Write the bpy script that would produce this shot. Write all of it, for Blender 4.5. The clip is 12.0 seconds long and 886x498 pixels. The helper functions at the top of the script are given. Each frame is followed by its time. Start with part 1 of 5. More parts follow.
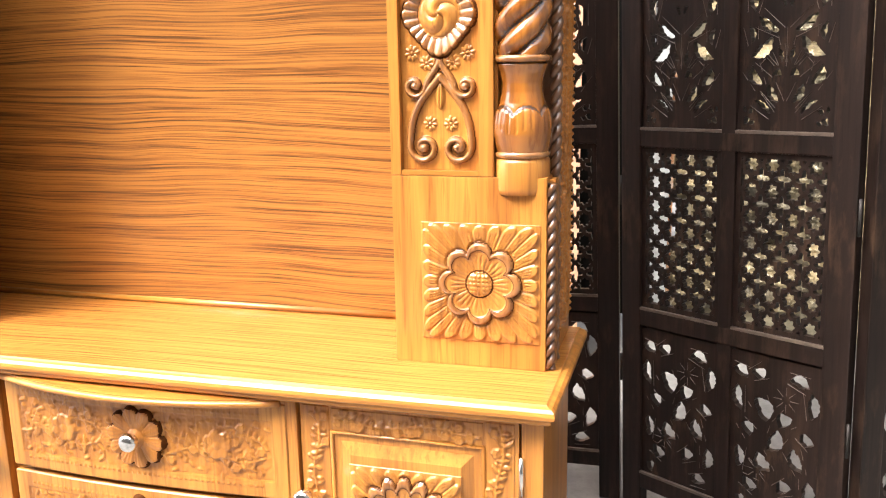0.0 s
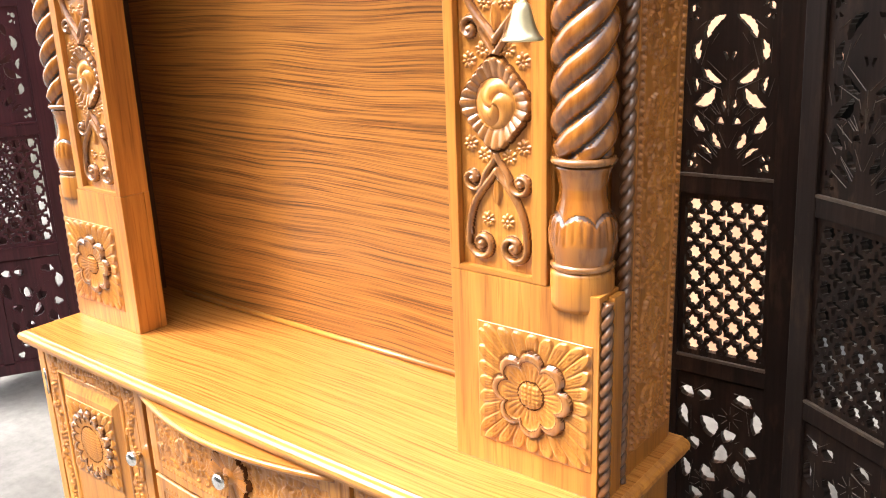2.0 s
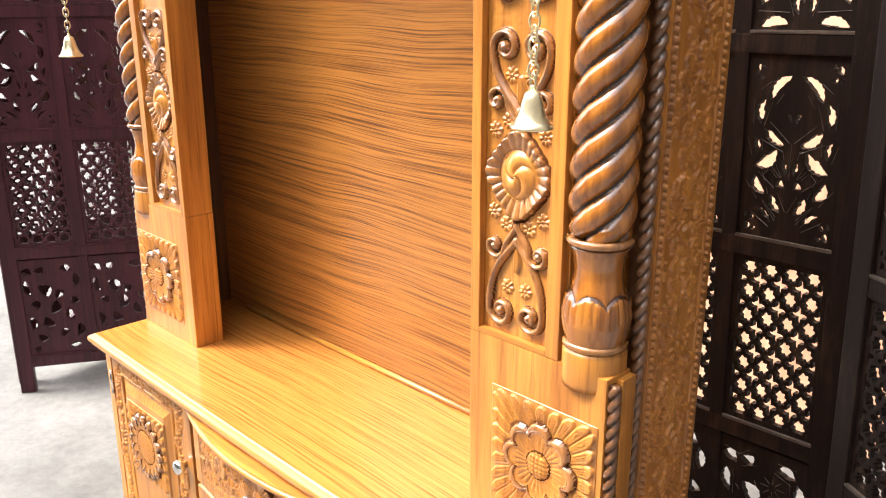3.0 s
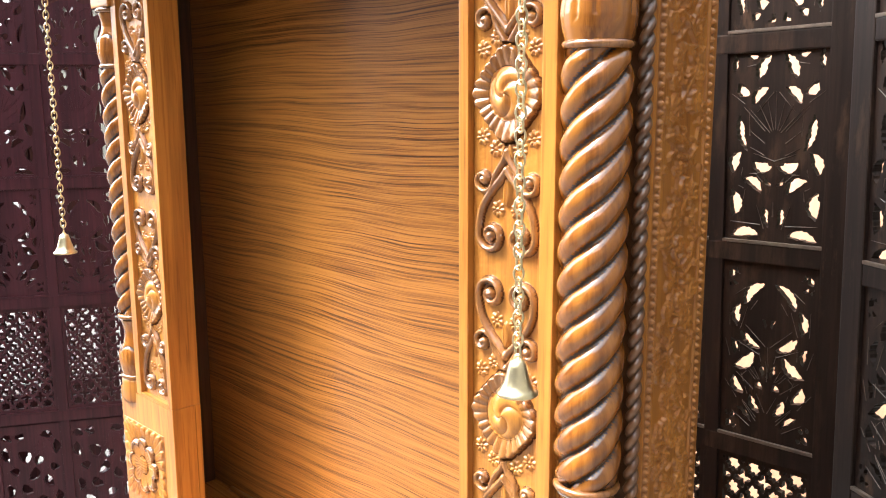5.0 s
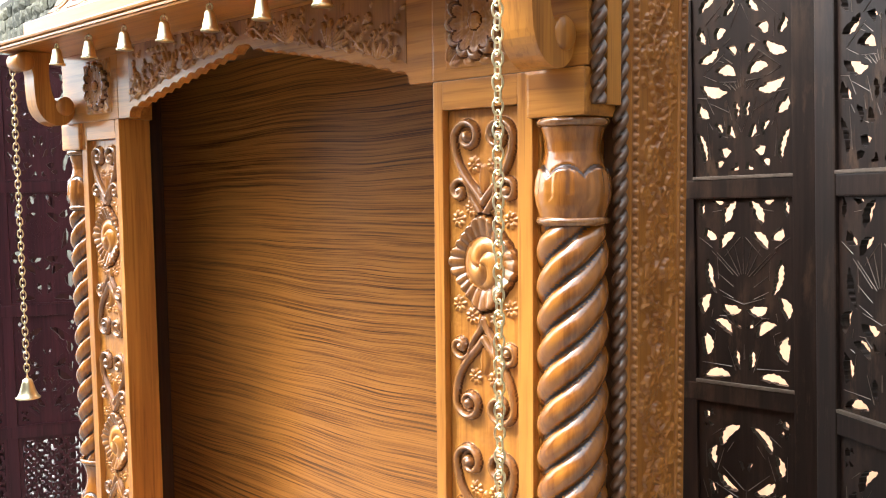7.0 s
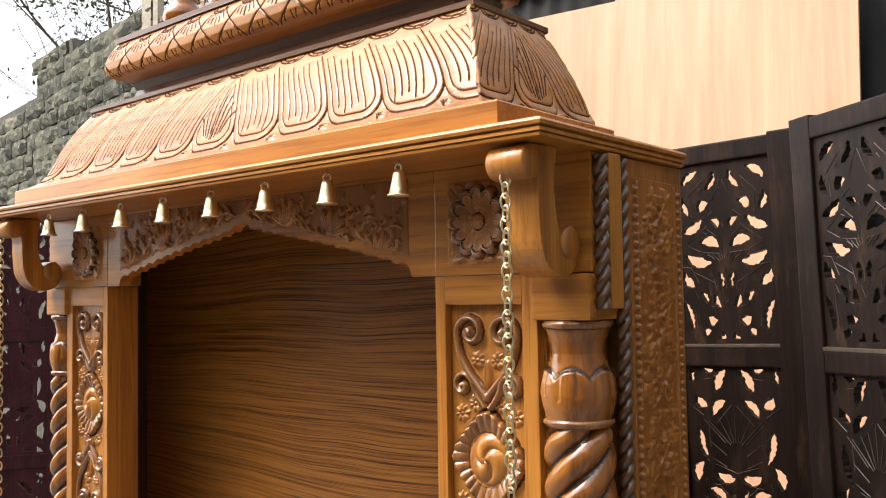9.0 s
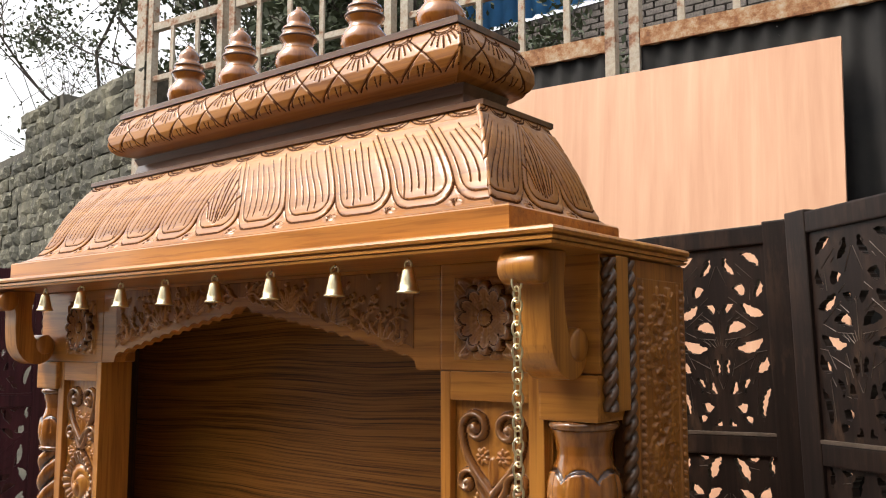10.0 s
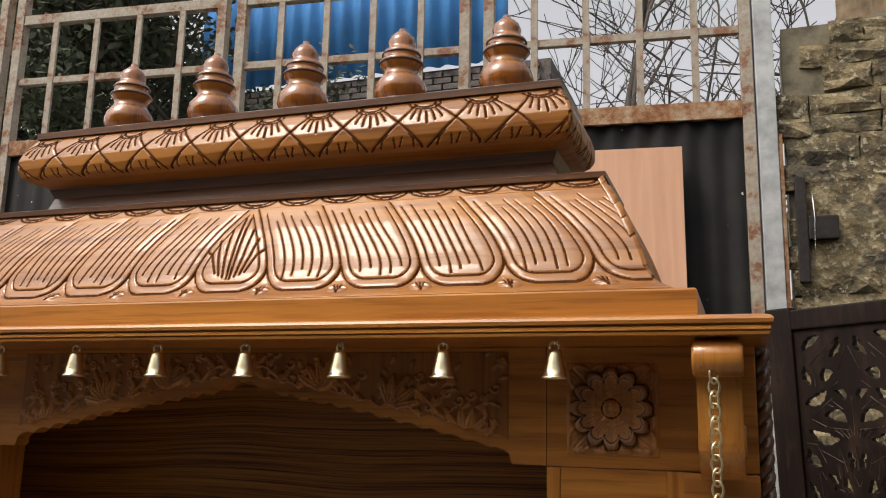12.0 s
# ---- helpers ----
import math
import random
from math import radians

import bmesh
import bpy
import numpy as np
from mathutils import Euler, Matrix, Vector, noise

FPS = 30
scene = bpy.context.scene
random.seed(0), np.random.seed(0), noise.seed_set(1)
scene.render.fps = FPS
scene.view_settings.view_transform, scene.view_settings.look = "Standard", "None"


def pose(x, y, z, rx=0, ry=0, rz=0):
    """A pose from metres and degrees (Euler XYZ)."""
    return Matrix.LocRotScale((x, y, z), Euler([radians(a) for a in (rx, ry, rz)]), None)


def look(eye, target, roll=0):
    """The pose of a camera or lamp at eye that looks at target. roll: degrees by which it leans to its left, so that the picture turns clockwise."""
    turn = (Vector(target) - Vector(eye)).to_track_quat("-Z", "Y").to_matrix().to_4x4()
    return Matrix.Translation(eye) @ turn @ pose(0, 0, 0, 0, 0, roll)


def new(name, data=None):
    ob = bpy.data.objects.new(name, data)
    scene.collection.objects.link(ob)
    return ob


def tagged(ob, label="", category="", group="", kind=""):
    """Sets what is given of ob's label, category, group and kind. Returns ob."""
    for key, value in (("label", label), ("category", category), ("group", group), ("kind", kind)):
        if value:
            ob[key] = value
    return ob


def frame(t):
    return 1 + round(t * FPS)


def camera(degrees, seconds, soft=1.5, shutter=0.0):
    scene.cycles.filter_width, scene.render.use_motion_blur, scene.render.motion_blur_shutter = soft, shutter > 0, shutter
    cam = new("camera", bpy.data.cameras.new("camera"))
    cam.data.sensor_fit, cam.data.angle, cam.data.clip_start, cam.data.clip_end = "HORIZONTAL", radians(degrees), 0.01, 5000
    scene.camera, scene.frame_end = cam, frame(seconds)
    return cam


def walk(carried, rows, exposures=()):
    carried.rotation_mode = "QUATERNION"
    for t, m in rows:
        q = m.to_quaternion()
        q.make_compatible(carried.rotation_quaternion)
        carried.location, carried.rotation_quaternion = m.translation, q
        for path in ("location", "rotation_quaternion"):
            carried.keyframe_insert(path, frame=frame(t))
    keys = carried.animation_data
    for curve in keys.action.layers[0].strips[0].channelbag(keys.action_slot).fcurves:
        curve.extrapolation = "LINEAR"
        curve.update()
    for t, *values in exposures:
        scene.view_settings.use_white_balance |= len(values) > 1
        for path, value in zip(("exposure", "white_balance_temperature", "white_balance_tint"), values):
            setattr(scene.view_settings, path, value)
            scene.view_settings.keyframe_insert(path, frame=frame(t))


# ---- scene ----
cam = camera(53.9, 12.0, soft=1.1)
PATH = [
    (0, (0.809, -1.175, 0.968), (0.267, 0.7, 0.532), -1.0),
    (0.5, (0.983, -1.083, 1.018), (0.107, 0.645, 0.521), -1.1),
    (1, (1.046, -1.013, 1.096), (0.016, 0.603, 0.524), -0.3),
    (1.5, (1.077, -0.955, 1.159), (-0.069, 0.58, 0.583), -2.4),
    (2, (1.085, -0.878, 1.167), (-0.111, 0.615, 0.583), -2.1),
    (2.5, (1.137, -0.817, 1.196), (-0.178, 0.554, 0.568), -0.5),
    (3, (1.157, -0.789, 1.258), (-0.215, 0.537, 0.658), -0.1),
    (3.2, (1.161, -0.79, 1.286), (-0.221, 0.539, 0.72), -0.0),
    (4.8, (1.151, -0.792, 1.414), (-0.237, 0.591, 1.013), 0.1),
    (5, (1.148, -0.788, 1.427), (-0.238, 0.608, 1.067), -0.2),
    (5.5, (1.14, -0.788, 1.444), (-0.241, 0.627, 1.143), -0.0),
    (6, (1.14, -0.796, 1.467), (-0.209, 0.657, 1.203), -0.1),
    (6.5, (1.137, -0.796, 1.496), (-0.205, 0.672, 1.285), -0.4),
    (7, (1.129, -0.786, 1.52), (-0.219, 0.684, 1.365), -0.6),
    (8.8, (1.105, -0.812, 1.61), (-0.203, 0.699, 1.687), -0.7),
    (9, (1.099, -0.82, 1.622), (-0.189, 0.707, 1.719), -0.9),
    (9.5, (1.092, -0.835, 1.65), (-0.171, 0.705, 1.825), -0.4),
    (10, (1.082, -0.849, 1.673), (-0.165, 0.699, 1.89), -0.0),
    (10.5, (1.026, -0.864, 1.673), (-0.141, 0.745, 1.9), 0.5),
    (11, (0.88, -0.907, 1.679), (-0.071, 0.834, 1.939), 0.5),
    (11.5, (0.733, -0.976, 1.697), (-0.02, 0.85, 2.013), 0.7),
    (12, (0.606, -0.978, 1.687), (-0.037, 0.876, 2.074), 1.3),
]
EXPOSURES = [(0, 1.02, 6500, 13), (0.5, 0.95, 6500, 13), (1.5, 0.88, 6500, 13), (2.5, 0.87, 6500, 12), (3.2, 0.84, 6450, 12), (5, 1.02, 6200, 8), (5.5, 0.98, 6150, 8), (7, 0.80, 6100, 6), (9, -0.05, 6600, 10), (9.5, -0.25, 6700, 11), (10.5, -0.58, 6900, 12), (11, -0.66, 6900, 13), (11.5, -0.82, 6850, 13), (12, -1.1, 6800, 13)]
walk(cam, [(t, look(eye, target, roll)) for t, eye, target, roll in PATH], EXPOSURES)

# ---- world and light ----
world = bpy.data.worlds.new("overcast_sky")
scene.world = world
world.use_nodes = True
wn = world.node_tree.nodes
sky = wn.new("ShaderNodeTexSky")
sky.sky_type = "NISHITA"
sky.sun_disc = False
sky.sun_elevation, sky.sun_rotation = radians(54), radians(225)
sky.air_density, sky.dust_density, sky.ozone_density = 1.0, 4.0, 0.6
wn["Background"].inputs["Strength"].default_value = 0.13
cloud = wn.new("ShaderNodeHueSaturation")
cloud.inputs["Saturation"].default_value = 0.22
cloud.inputs["Value"].default_value = 3.7
world.node_tree.links.new(sky.outputs[0], cloud.inputs["Color"])
world.node_tree.links.new(cloud.outputs[0], wn["Background"].inputs[0])
sun = new("sun", bpy.data.lights.new("sun", "SUN"))
sun.data.energy, sun.data.angle, sun.data.color = 3.0, radians(18), (1.0, 0.94, 0.84)
sun.matrix_world = look((-2.3, -2.3, 5.4), (0.0, 0.0, 1.0))

# ---- materials ----


def material(name, rough=0.5, metal=0.0, coat=0.0, gloss=0.5):
    m = bpy.data.materials.new(name)
    m.use_nodes = True
    b = m.node_tree.nodes["Principled BSDF"]
    b.inputs["Roughness"].default_value = rough
    b.inputs["Metallic"].default_value = metal
    b.inputs["Coat Weight"].default_value = coat
    b.inputs["Coat Roughness"].default_value = 0.08
    b.inputs["Specular IOR Level"].default_value = gloss
    return m, m.node_tree.nodes, m.node_tree.links, b


def coords(nodes, links, scale, rot=(0, 0, 0)):
    tc = nodes.new("ShaderNodeTexCoord")
    mp = nodes.new("ShaderNodeMapping")
    mp.inputs["Scale"].default_value = scale
    mp.inputs["Rotation"].default_value = rot
    links.new(tc.outputs["Object"], mp.inputs["Vector"])
    return mp.outputs["Vector"]


def noise_tex(nodes, links, vec, scale, detail=4.0, rough=0.55, distort=0.0):
    n = nodes.new("ShaderNodeTexNoise")
    n.inputs["Scale"].default_value = scale
    n.inputs["Detail"].default_value = detail
    n.inputs["Roughness"].default_value = rough
    n.inputs["Distortion"].default_value = distort
    links.new(vec, n.inputs["Vector"])
    return n.outputs["Fac"]


def ramp(nodes, links, fac, stops):
    r = nodes.new("ShaderNodeValToRGB")
    e = r.color_ramp.elements
    while len(e) < len(stops):
        e.new(0.5)
    for k, (p, c) in enumerate(stops):
        e[k].position, e[k].color = p, (*c, 1)
    links.new(fac, r.inputs["Fac"])
    return r.outputs["Color"]


def mix(nodes, links, fac, a, b, mode="MIX"):
    n = nodes.new("ShaderNodeMix")
    n.data_type, n.blend_type = "RGBA", mode
    for sock, val in ((n.inputs[0], fac), (n.inputs[6], a), (n.inputs[7], b)):
        if hasattr(val, "links"):
            links.new(val, sock)
        elif isinstance(val, (int, float)):
            sock.default_value = val
        else:
            sock.default_value = (*val, 1)
    return n.outputs[2]


def bump(nodes, links, b, fac, strength, dist=0.002):
    n = nodes.new("ShaderNodeBump")
    n.inputs["Strength"].default_value = strength
    n.inputs["Distance"].default_value = dist
    links.new(fac, n.inputs["Height"])
    links.new(n.outputs["Normal"], b.inputs["Normal"])


def wood(name, light, mid, dark, axis, rough=0.32, coat=0.35, fine=1.0, contrast=1.5, gloss=0.5, lacquer=1.5):
    """Varnished wood with its grain along one axis."""
    m, n, l, b = material(name, rough, 0, coat, gloss)
    b.inputs["Coat IOR"].default_value = lacquer
    s = [55.0 * fine] * 3
    s["xyz".index(axis)] = 2.2 * fine
    v = coords(n, l, s)
    grain = noise_tex(n, l, v, 1.0, 6, 0.6, 0.6)
    s2 = [7.0] * 3
    s2["xyz".index(axis)] = 0.9
    broad = noise_tex(n, l, coords(n, l, s2), 1.0, 3, 0.5, 1.2)
    c = ramp(n, l, grain, [(0.5 - 0.2 / contrast, dark), (0.5, mid), (0.5 + 0.2 / contrast, light)])
    c2 = ramp(n, l, broad, [(0.32, tuple(0.64 * k for k in mid)), (0.5, mid), (0.68, light)])
    col = mix(n, l, 0.48, c, c2)
    s3 = [170.0 * fine] * 3
    s3["xyz".index(axis)] = 7.0 * fine
    pores = noise_tex(n, l, coords(n, l, s3), 1.0, 3, 0.6, 0.2)
    col = mix(n, l, 1.0, col, ramp(n, l, pores, [(0.34, (0.74, 0.68, 0.62)), (0.46, (1, 1, 1))]), "MULTIPLY")
    l.new(col, b.inputs["Base Color"])
    bump(n, l, b, grain, 0.12, 0.0006)
    return m


def zebra(name, stops, axis_scale, lines, rough=0.3, coat=0.3):
    """Laminate with long wavering dark streaks along x."""
    m, n, l, b = material(name, rough, 0, coat)
    warp = noise_tex(n, l, coords(n, l, (1.6, 1.6, 3.0)), 1.0, 2, 0.5)
    tc = n.new("ShaderNodeTexCoord")
    sep = n.new("ShaderNodeSeparateXYZ")
    l.new(tc.outputs["Object"], sep.inputs[0])
    across = n.new("ShaderNodeMath")
    across.operation = "ADD"
    l.new(sep.outputs["Z"], across.inputs[0])
    l.new(sep.outputs["Y"], across.inputs[1])
    wv = n.new("ShaderNodeMath")
    wv.operation = "MULTIPLY_ADD"
    wv.inputs[1].default_value = 0.065
    l.new(warp, wv.inputs[0])
    l.new(across.outputs[0], wv.inputs[2])
    comb = n.new("ShaderNodeCombineXYZ")
    sx = n.new("ShaderNodeMath")
    sx.operation = "MULTIPLY"
    sx.inputs[1].default_value = axis_scale
    l.new(sep.outputs["X"], sx.inputs[0])
    l.new(sx.outputs[0], comb.inputs[0])
    l.new(wv.outputs[0], comb.inputs[1])
    g1 = noise_tex(n, l, comb.outputs[0], lines, 3, 0.6, 0.15)
    g2 = noise_tex(n, l, comb.outputs[0], lines * 3.4, 3, 0.6, 0.1)
    g = mix(n, l, 0.46, g1, g2)
    col = ramp(n, l, g, stops)
    l.new(col, b.inputs["Base Color"])
    bump(n, l, b, g, 0.05, 0.0004)
    return m


def plain(name, colour, rough=0.5, metal=0.0, coat=0.0, vary=0.25, scale=12.0, bumps=0.1):
    m, n, l, b = material(name, rough, metal, coat)
    f = noise_tex(n, l, coords(n, l, (1, 1, 1)), scale, 5, 0.6)
    lo = tuple(k * (1 - vary) for k in colour)
    hi = tuple(min(1.0, k * (1 + vary)) for k in colour)
    l.new(ramp(n, l, f, [(0.3, lo), (0.7, hi)]), b.inputs["Base Color"])
    bump(n, l, b, f, bumps, 0.002)
    return m


GOLD, HONEY, TAN = (0.58, 0.254, 0.047), (0.46, 0.180, 0.031), (0.24, 0.080, 0.015)
teak_z = wood("teak_upright", GOLD, HONEY, TAN, "z")
teak_x = wood("teak_lengthwise", GOLD, HONEY, TAN, "x")
carved = wood("carved_teak", GOLD, HONEY, TAN, "z", 0.3, 0.4)
scroll_wood = wood("brown_polished_teak", (0.40, 0.17, 0.045), (0.28, 0.11, 0.028), (0.15, 0.055, 0.016), "z", 0.25, 0.9, 1.0, 1.5, 0.5, 1.6)
roof_wood = wood("roof_teak", (0.48, 0.202, 0.034), (0.375, 0.144, 0.023), (0.21, 0.072, 0.012), "x", 0.34, 0.38, 0.7, 1.3, 0.30, 1.55)
column_wood = wood("glossy_brown_teak", (0.47, 0.180, 0.028), (0.33, 0.110, 0.016), (0.09, 0.027, 0.006), "z", 0.20, 0.85, 0.55, 2.0, 0.4, 1.62)
side_wood = wood("side_teak", (0.52, 0.215, 0.038), (0.42, 0.155, 0.026), (0.24, 0.082, 0.014), "z", 0.34, 0.3)
# stained grooves, edges and strips; on the niche's side boards it stands for shade
stain_and_shade = wood("dark_stained_and_shade_teak", (0.10, 0.04, 0.014), (0.06, 0.023, 0.008), (0.025, 0.01, 0.004), "z", 0.3, 0.4)
groove_stain = wood("groove_stain", (0.12, 0.042, 0.011), (0.085, 0.028, 0.007), (0.05, 0.016, 0.005), "z", 0.7, 0.0, 1.0, 1.5, 0.06)
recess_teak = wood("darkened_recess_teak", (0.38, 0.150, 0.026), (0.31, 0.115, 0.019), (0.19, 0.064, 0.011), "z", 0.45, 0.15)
brown = wood("brown_stained_teak", (0.18, 0.082, 0.036), (0.125, 0.055, 0.024), (0.065, 0.027, 0.012), "x", 0.3, 0.4)
rope_wood = wood("rope_brown_teak", (0.20, 0.088, 0.036), (0.135, 0.056, 0.022), (0.07, 0.028, 0.011), "z", 0.28, 0.5)
laminate = zebra("zebra_laminate", [(0.390, (0.080, 0.028, 0.007)), (0.462, (0.23, 0.087, 0.018)), (0.53, (0.375, 0.150, 0.031)), (0.68, (0.47, 0.205, 0.046))], 0.008, 190.0, 0.30, 0.2)
top_laminate = zebra("tabletop_laminate", [(0.385, (0.21, 0.072, 0.014)), (0.455, (0.39, 0.148, 0.029)), (0.55, (0.49, 0.200, 0.042)), (0.75, (0.54, 0.236, 0.054))], 0.009, 220.0, 0.26, 0.4)


def worn_wood(name, light, mid, dark, wear):
    """Dark polish rubbed through to brown in streaks and patches."""
    m = wood(name, light, mid, dark, "z", 0.46, 0.03, 1.0, 1.2, 0.22)
    n, l = m.node_tree.nodes, m.node_tree.links
    b = n["Principled BSDF"]
    old = b.inputs["Base Color"].links[0].from_socket
    f = noise_tex(n, l, coords(n, l, (34, 34, 9)), 1.0, 5, 0.65)
    g = noise_tex(n, l, coords(n, l, (1, 1, 1)), 3.0, 3, 0.5)
    k = mix(n, l, 1.0, ramp(n, l, f, [(0.52, (0, 0, 0)), (0.68, (1, 1, 1))]), ramp(n, l, g, [(0.42, (0.1, 0.1, 0.1)), (0.62, (0.9, 0.9, 0.9))]), "MULTIPLY")
    l.new(mix(n, l, k, old, wear), b.inputs["Base Color"])
    return m


rosewood = worn_wood("dark_rosewood", (0.032, 0.018, 0.013), (0.013, 0.0076, 0.0060), (0.006, 0.0038, 0.0034), (0.075, 0.042, 0.025))
mahogany = wood("red_brown_mahogany", (0.080, 0.021, 0.029), (0.050, 0.013, 0.019), (0.022, 0.006, 0.010), "z", 0.42, 0.05, 1.0, 1.5, 0.25)
rubbed = plain("rubbed_rosewood", (0.085, 0.062, 0.046), 0.5, 0, 0.1, 0.4, 40, 0.1)
iron = plain("dark_iron", (0.035, 0.03, 0.027), 0.55, 0.6, 0, 0.3, 50, 0.1)
brass = plain("polished_brass", (0.90, 0.78, 0.50), 0.30, 1.0, 0, 0.12, 60, 0.05)
steel = plain("polished_steel", (0.82, 0.82, 0.80), 0.16, 1.0, 0, 0.08, 60, 0.03)

# ---- mesh tools ----
WORLD = {}


def data(name, verts, faces, smooth=False, mats=None):
    me = bpy.data.meshes.new(name)
    me.from_pydata([tuple(v) for v in verts], [], faces)
    if smooth:
        me.polygons.foreach_set("use_smooth", [True] * len(me.polygons))
    if mats is not None:
        me.polygons.foreach_set("material_index", [int(k) for k in mats])
    me.update()
    return me


def from_bm(name, bm, smooth=False):
    bmesh.ops.recalc_face_normals(bm, faces=bm.faces)
    me = bpy.data.meshes.new(name)
    bm.to_mesh(me)
    bm.free()
    if smooth:
        me.polygons.foreach_set("use_smooth", [True] * len(me.polygons))
    return me


def thing(name, loc, label, category, group="", kind=""):
    ob = new(name)
    ob.empty_display_size = 0.05
    ob.location = loc
    WORLD[ob.name] = Matrix.Translation(loc)
    return tagged(ob, label, category, group, kind)


def part(name, me, mat, parent, label="", at=None):
    ob = new(name, me)
    mats = mat if isinstance(mat, (list, tuple)) else [mat]
    if not me.materials:
        for k in mats:
            me.materials.append(k)
    elif me.materials[0] != mats[0]:
        ob.material_slots[0].link = "OBJECT"
        ob.material_slots[0].material = mats[0]
    m = at if at is not None else Matrix.Identity(4)
    if parent is not None:
        ob.parent = parent
        ob.matrix_parent_inverse = WORLD[parent.name].inverted()
    ob.matrix_basis = m
    WORLD[ob.name] = m.copy()
    if label:
        ob["label"] = label
    return ob


def structure(name, me, mat, label, category):
    ob = part(name, me, mat, None)
    return tagged(ob, label, category, kind="structure")


def at(x, y, z, rz=0.0):
    return pose(x, y, z, 0, 0, rz)


def box(x0, x1, y0, y1, z0, z1, bevel=0.002):
    bm = bmesh.new()
    bmesh.ops.create_cube(bm, size=1.0)
    for v in bm.verts:
        v.co = Vector(((x0 + x1) / 2 + v.co.x * (x1 - x0), (y0 + y1) / 2 + v.co.y * (y1 - y0), (z0 + z1) / 2 + v.co.z * (z1 - z0)))
    if bevel:
        bmesh.ops.bevel(bm, geom=bm.edges[:], offset=bevel, segments=2, affect="EDGES", profile=0.7)
    return from_bm("box", bm)


def lathe(profile, segs=28, ripple=None, stained=None):
    """Turned shape round z; profile: (radius, z) from bottom to top. ripple(a, r, z) may alter the radius, stained(a, z) picks the second material."""
    verts, faces = [], []
    for r, z in profile:
        for k in range(segs):
            a = 2 * math.pi * k / segs
            q = r if ripple is None else ripple(a, r, z)
            verts.append((q * math.cos(a), q * math.sin(a), z))
    for i in range(len(profile) - 1):
        for k in range(segs):
            j = (k + 1) % segs
            faces.append((i * segs + k, i * segs + j, (i + 1) * segs + j, (i + 1) * segs + k))
    faces.append(tuple(range(segs))[::-1])
    faces.append(tuple((len(profile) - 1) * segs + k for k in range(segs)))
    mats = None
    if stained is not None:
        mats = [stained(2 * math.pi * (k + 0.5) / segs, (profile[i][1] + profile[i + 1][1]) / 2) for i in range(len(profile) - 1) for k in range(segs)] + [0, 0]
    return data("turned", verts, faces, True, mats)


def tube(points, radius, segs=8, closed=False):
    pts = [Vector(p) for p in points]
    n = len(pts)
    verts, faces = [], []
    for i, p in enumerate(pts):
        a = pts[(i - 1) % n] if (closed or i > 0) else p
        b = pts[(i + 1) % n] if (closed or i < n - 1) else p
        d = (b - a).normalized()
        ref = Vector((0, 0, 1)) if abs(d.z) < 0.8 else Vector((0, 1, 0))
        s = d.cross(ref).normalized()
        u = s.cross(d)
        r = radius[i] if isinstance(radius, (list, tuple)) else radius
        for k in range(segs):
            t = 2 * math.pi * k / segs
            verts.append(p + s * (r * math.cos(t)) + u * (r * math.sin(t)))
    for i in range(n if closed else n - 1):
        for k in range(segs):
            j = (k + 1) % segs
            i2 = (i + 1) % n
            faces.append((i * segs + k, i * segs + j, i2 * segs + j, i2 * segs + k))
    if not closed:
        faces.append(tuple(range(segs))[::-1])
        faces.append(tuple((n - 1) * segs + k for k in range(segs)))
    return data("tube", verts, faces, True)


def slab_profile(profile, x0, x1, smooth=False):
    """A closed (y, z) outline drawn out along x."""
    n = len(profile)
    verts = [(x, y, z) for x in (x0, x1) for y, z in profile]
    faces = [(k, (k + 1) % n, n + (k + 1) % n, n + k) for k in range(n)]
    faces += [tuple(range(n))[::-1], tuple(range(n, 2 * n))]
    bm = bmesh.new()
    vs = [bm.verts.new(v) for v in verts]
    for f in faces:
        bm.faces.new([vs[k] for k in f])
    return from_bm("slab", bm, smooth)


def moulding(x0, x1, yf, yb, profile, close=True):
    """A moulding round front and both sides: profile of (inset, z) from bottom to top, capped above and below."""
    verts, faces = [], []
    for inset, z in profile:
        verts += [(x0 + inset, yb, z), (x0 + inset, yf + inset, z), (x1 - inset, yf + inset, z), (x1 - inset, yb, z)]
    n = len(profile)
    for i in range(n - 1):
        for k in range(4):
            j = (k + 1) % 4
            faces.append((4 * i + k, 4 * i + j, 4 * i + 4 + j, 4 * i + 4 + k))
    faces += [(3, 2, 1, 0), tuple(4 * (n - 1) + k for k in range(4))]
    bm = bmesh.new()
    vs = [bm.verts.new(v) for v in verts]
    for f in faces:
        bm.faces.new([vs[k] for k in f])
    return from_bm("moulding", bm)


def value_noise(x, y, seed=0):
    xi, yi = np.floor(x).astype(int), np.floor(y).astype(int)
    fx, fy = x - xi, y - yi
    fx, fy = fx * fx * (3 - 2 * fx), fy * fy * (3 - 2 * fy)

    def h(a, b):
        s = np.sin(a * 127.1 + b * 311.7 + seed * 74.7) * 43758.5453
        return s - np.floor(s)

    return (h(xi, yi) * (1 - fx) + h(xi + 1, yi) * fx) * (1 - fy) + (h(xi, yi + 1) * (1 - fx) + h(xi + 1, yi + 1) * fx) * fy


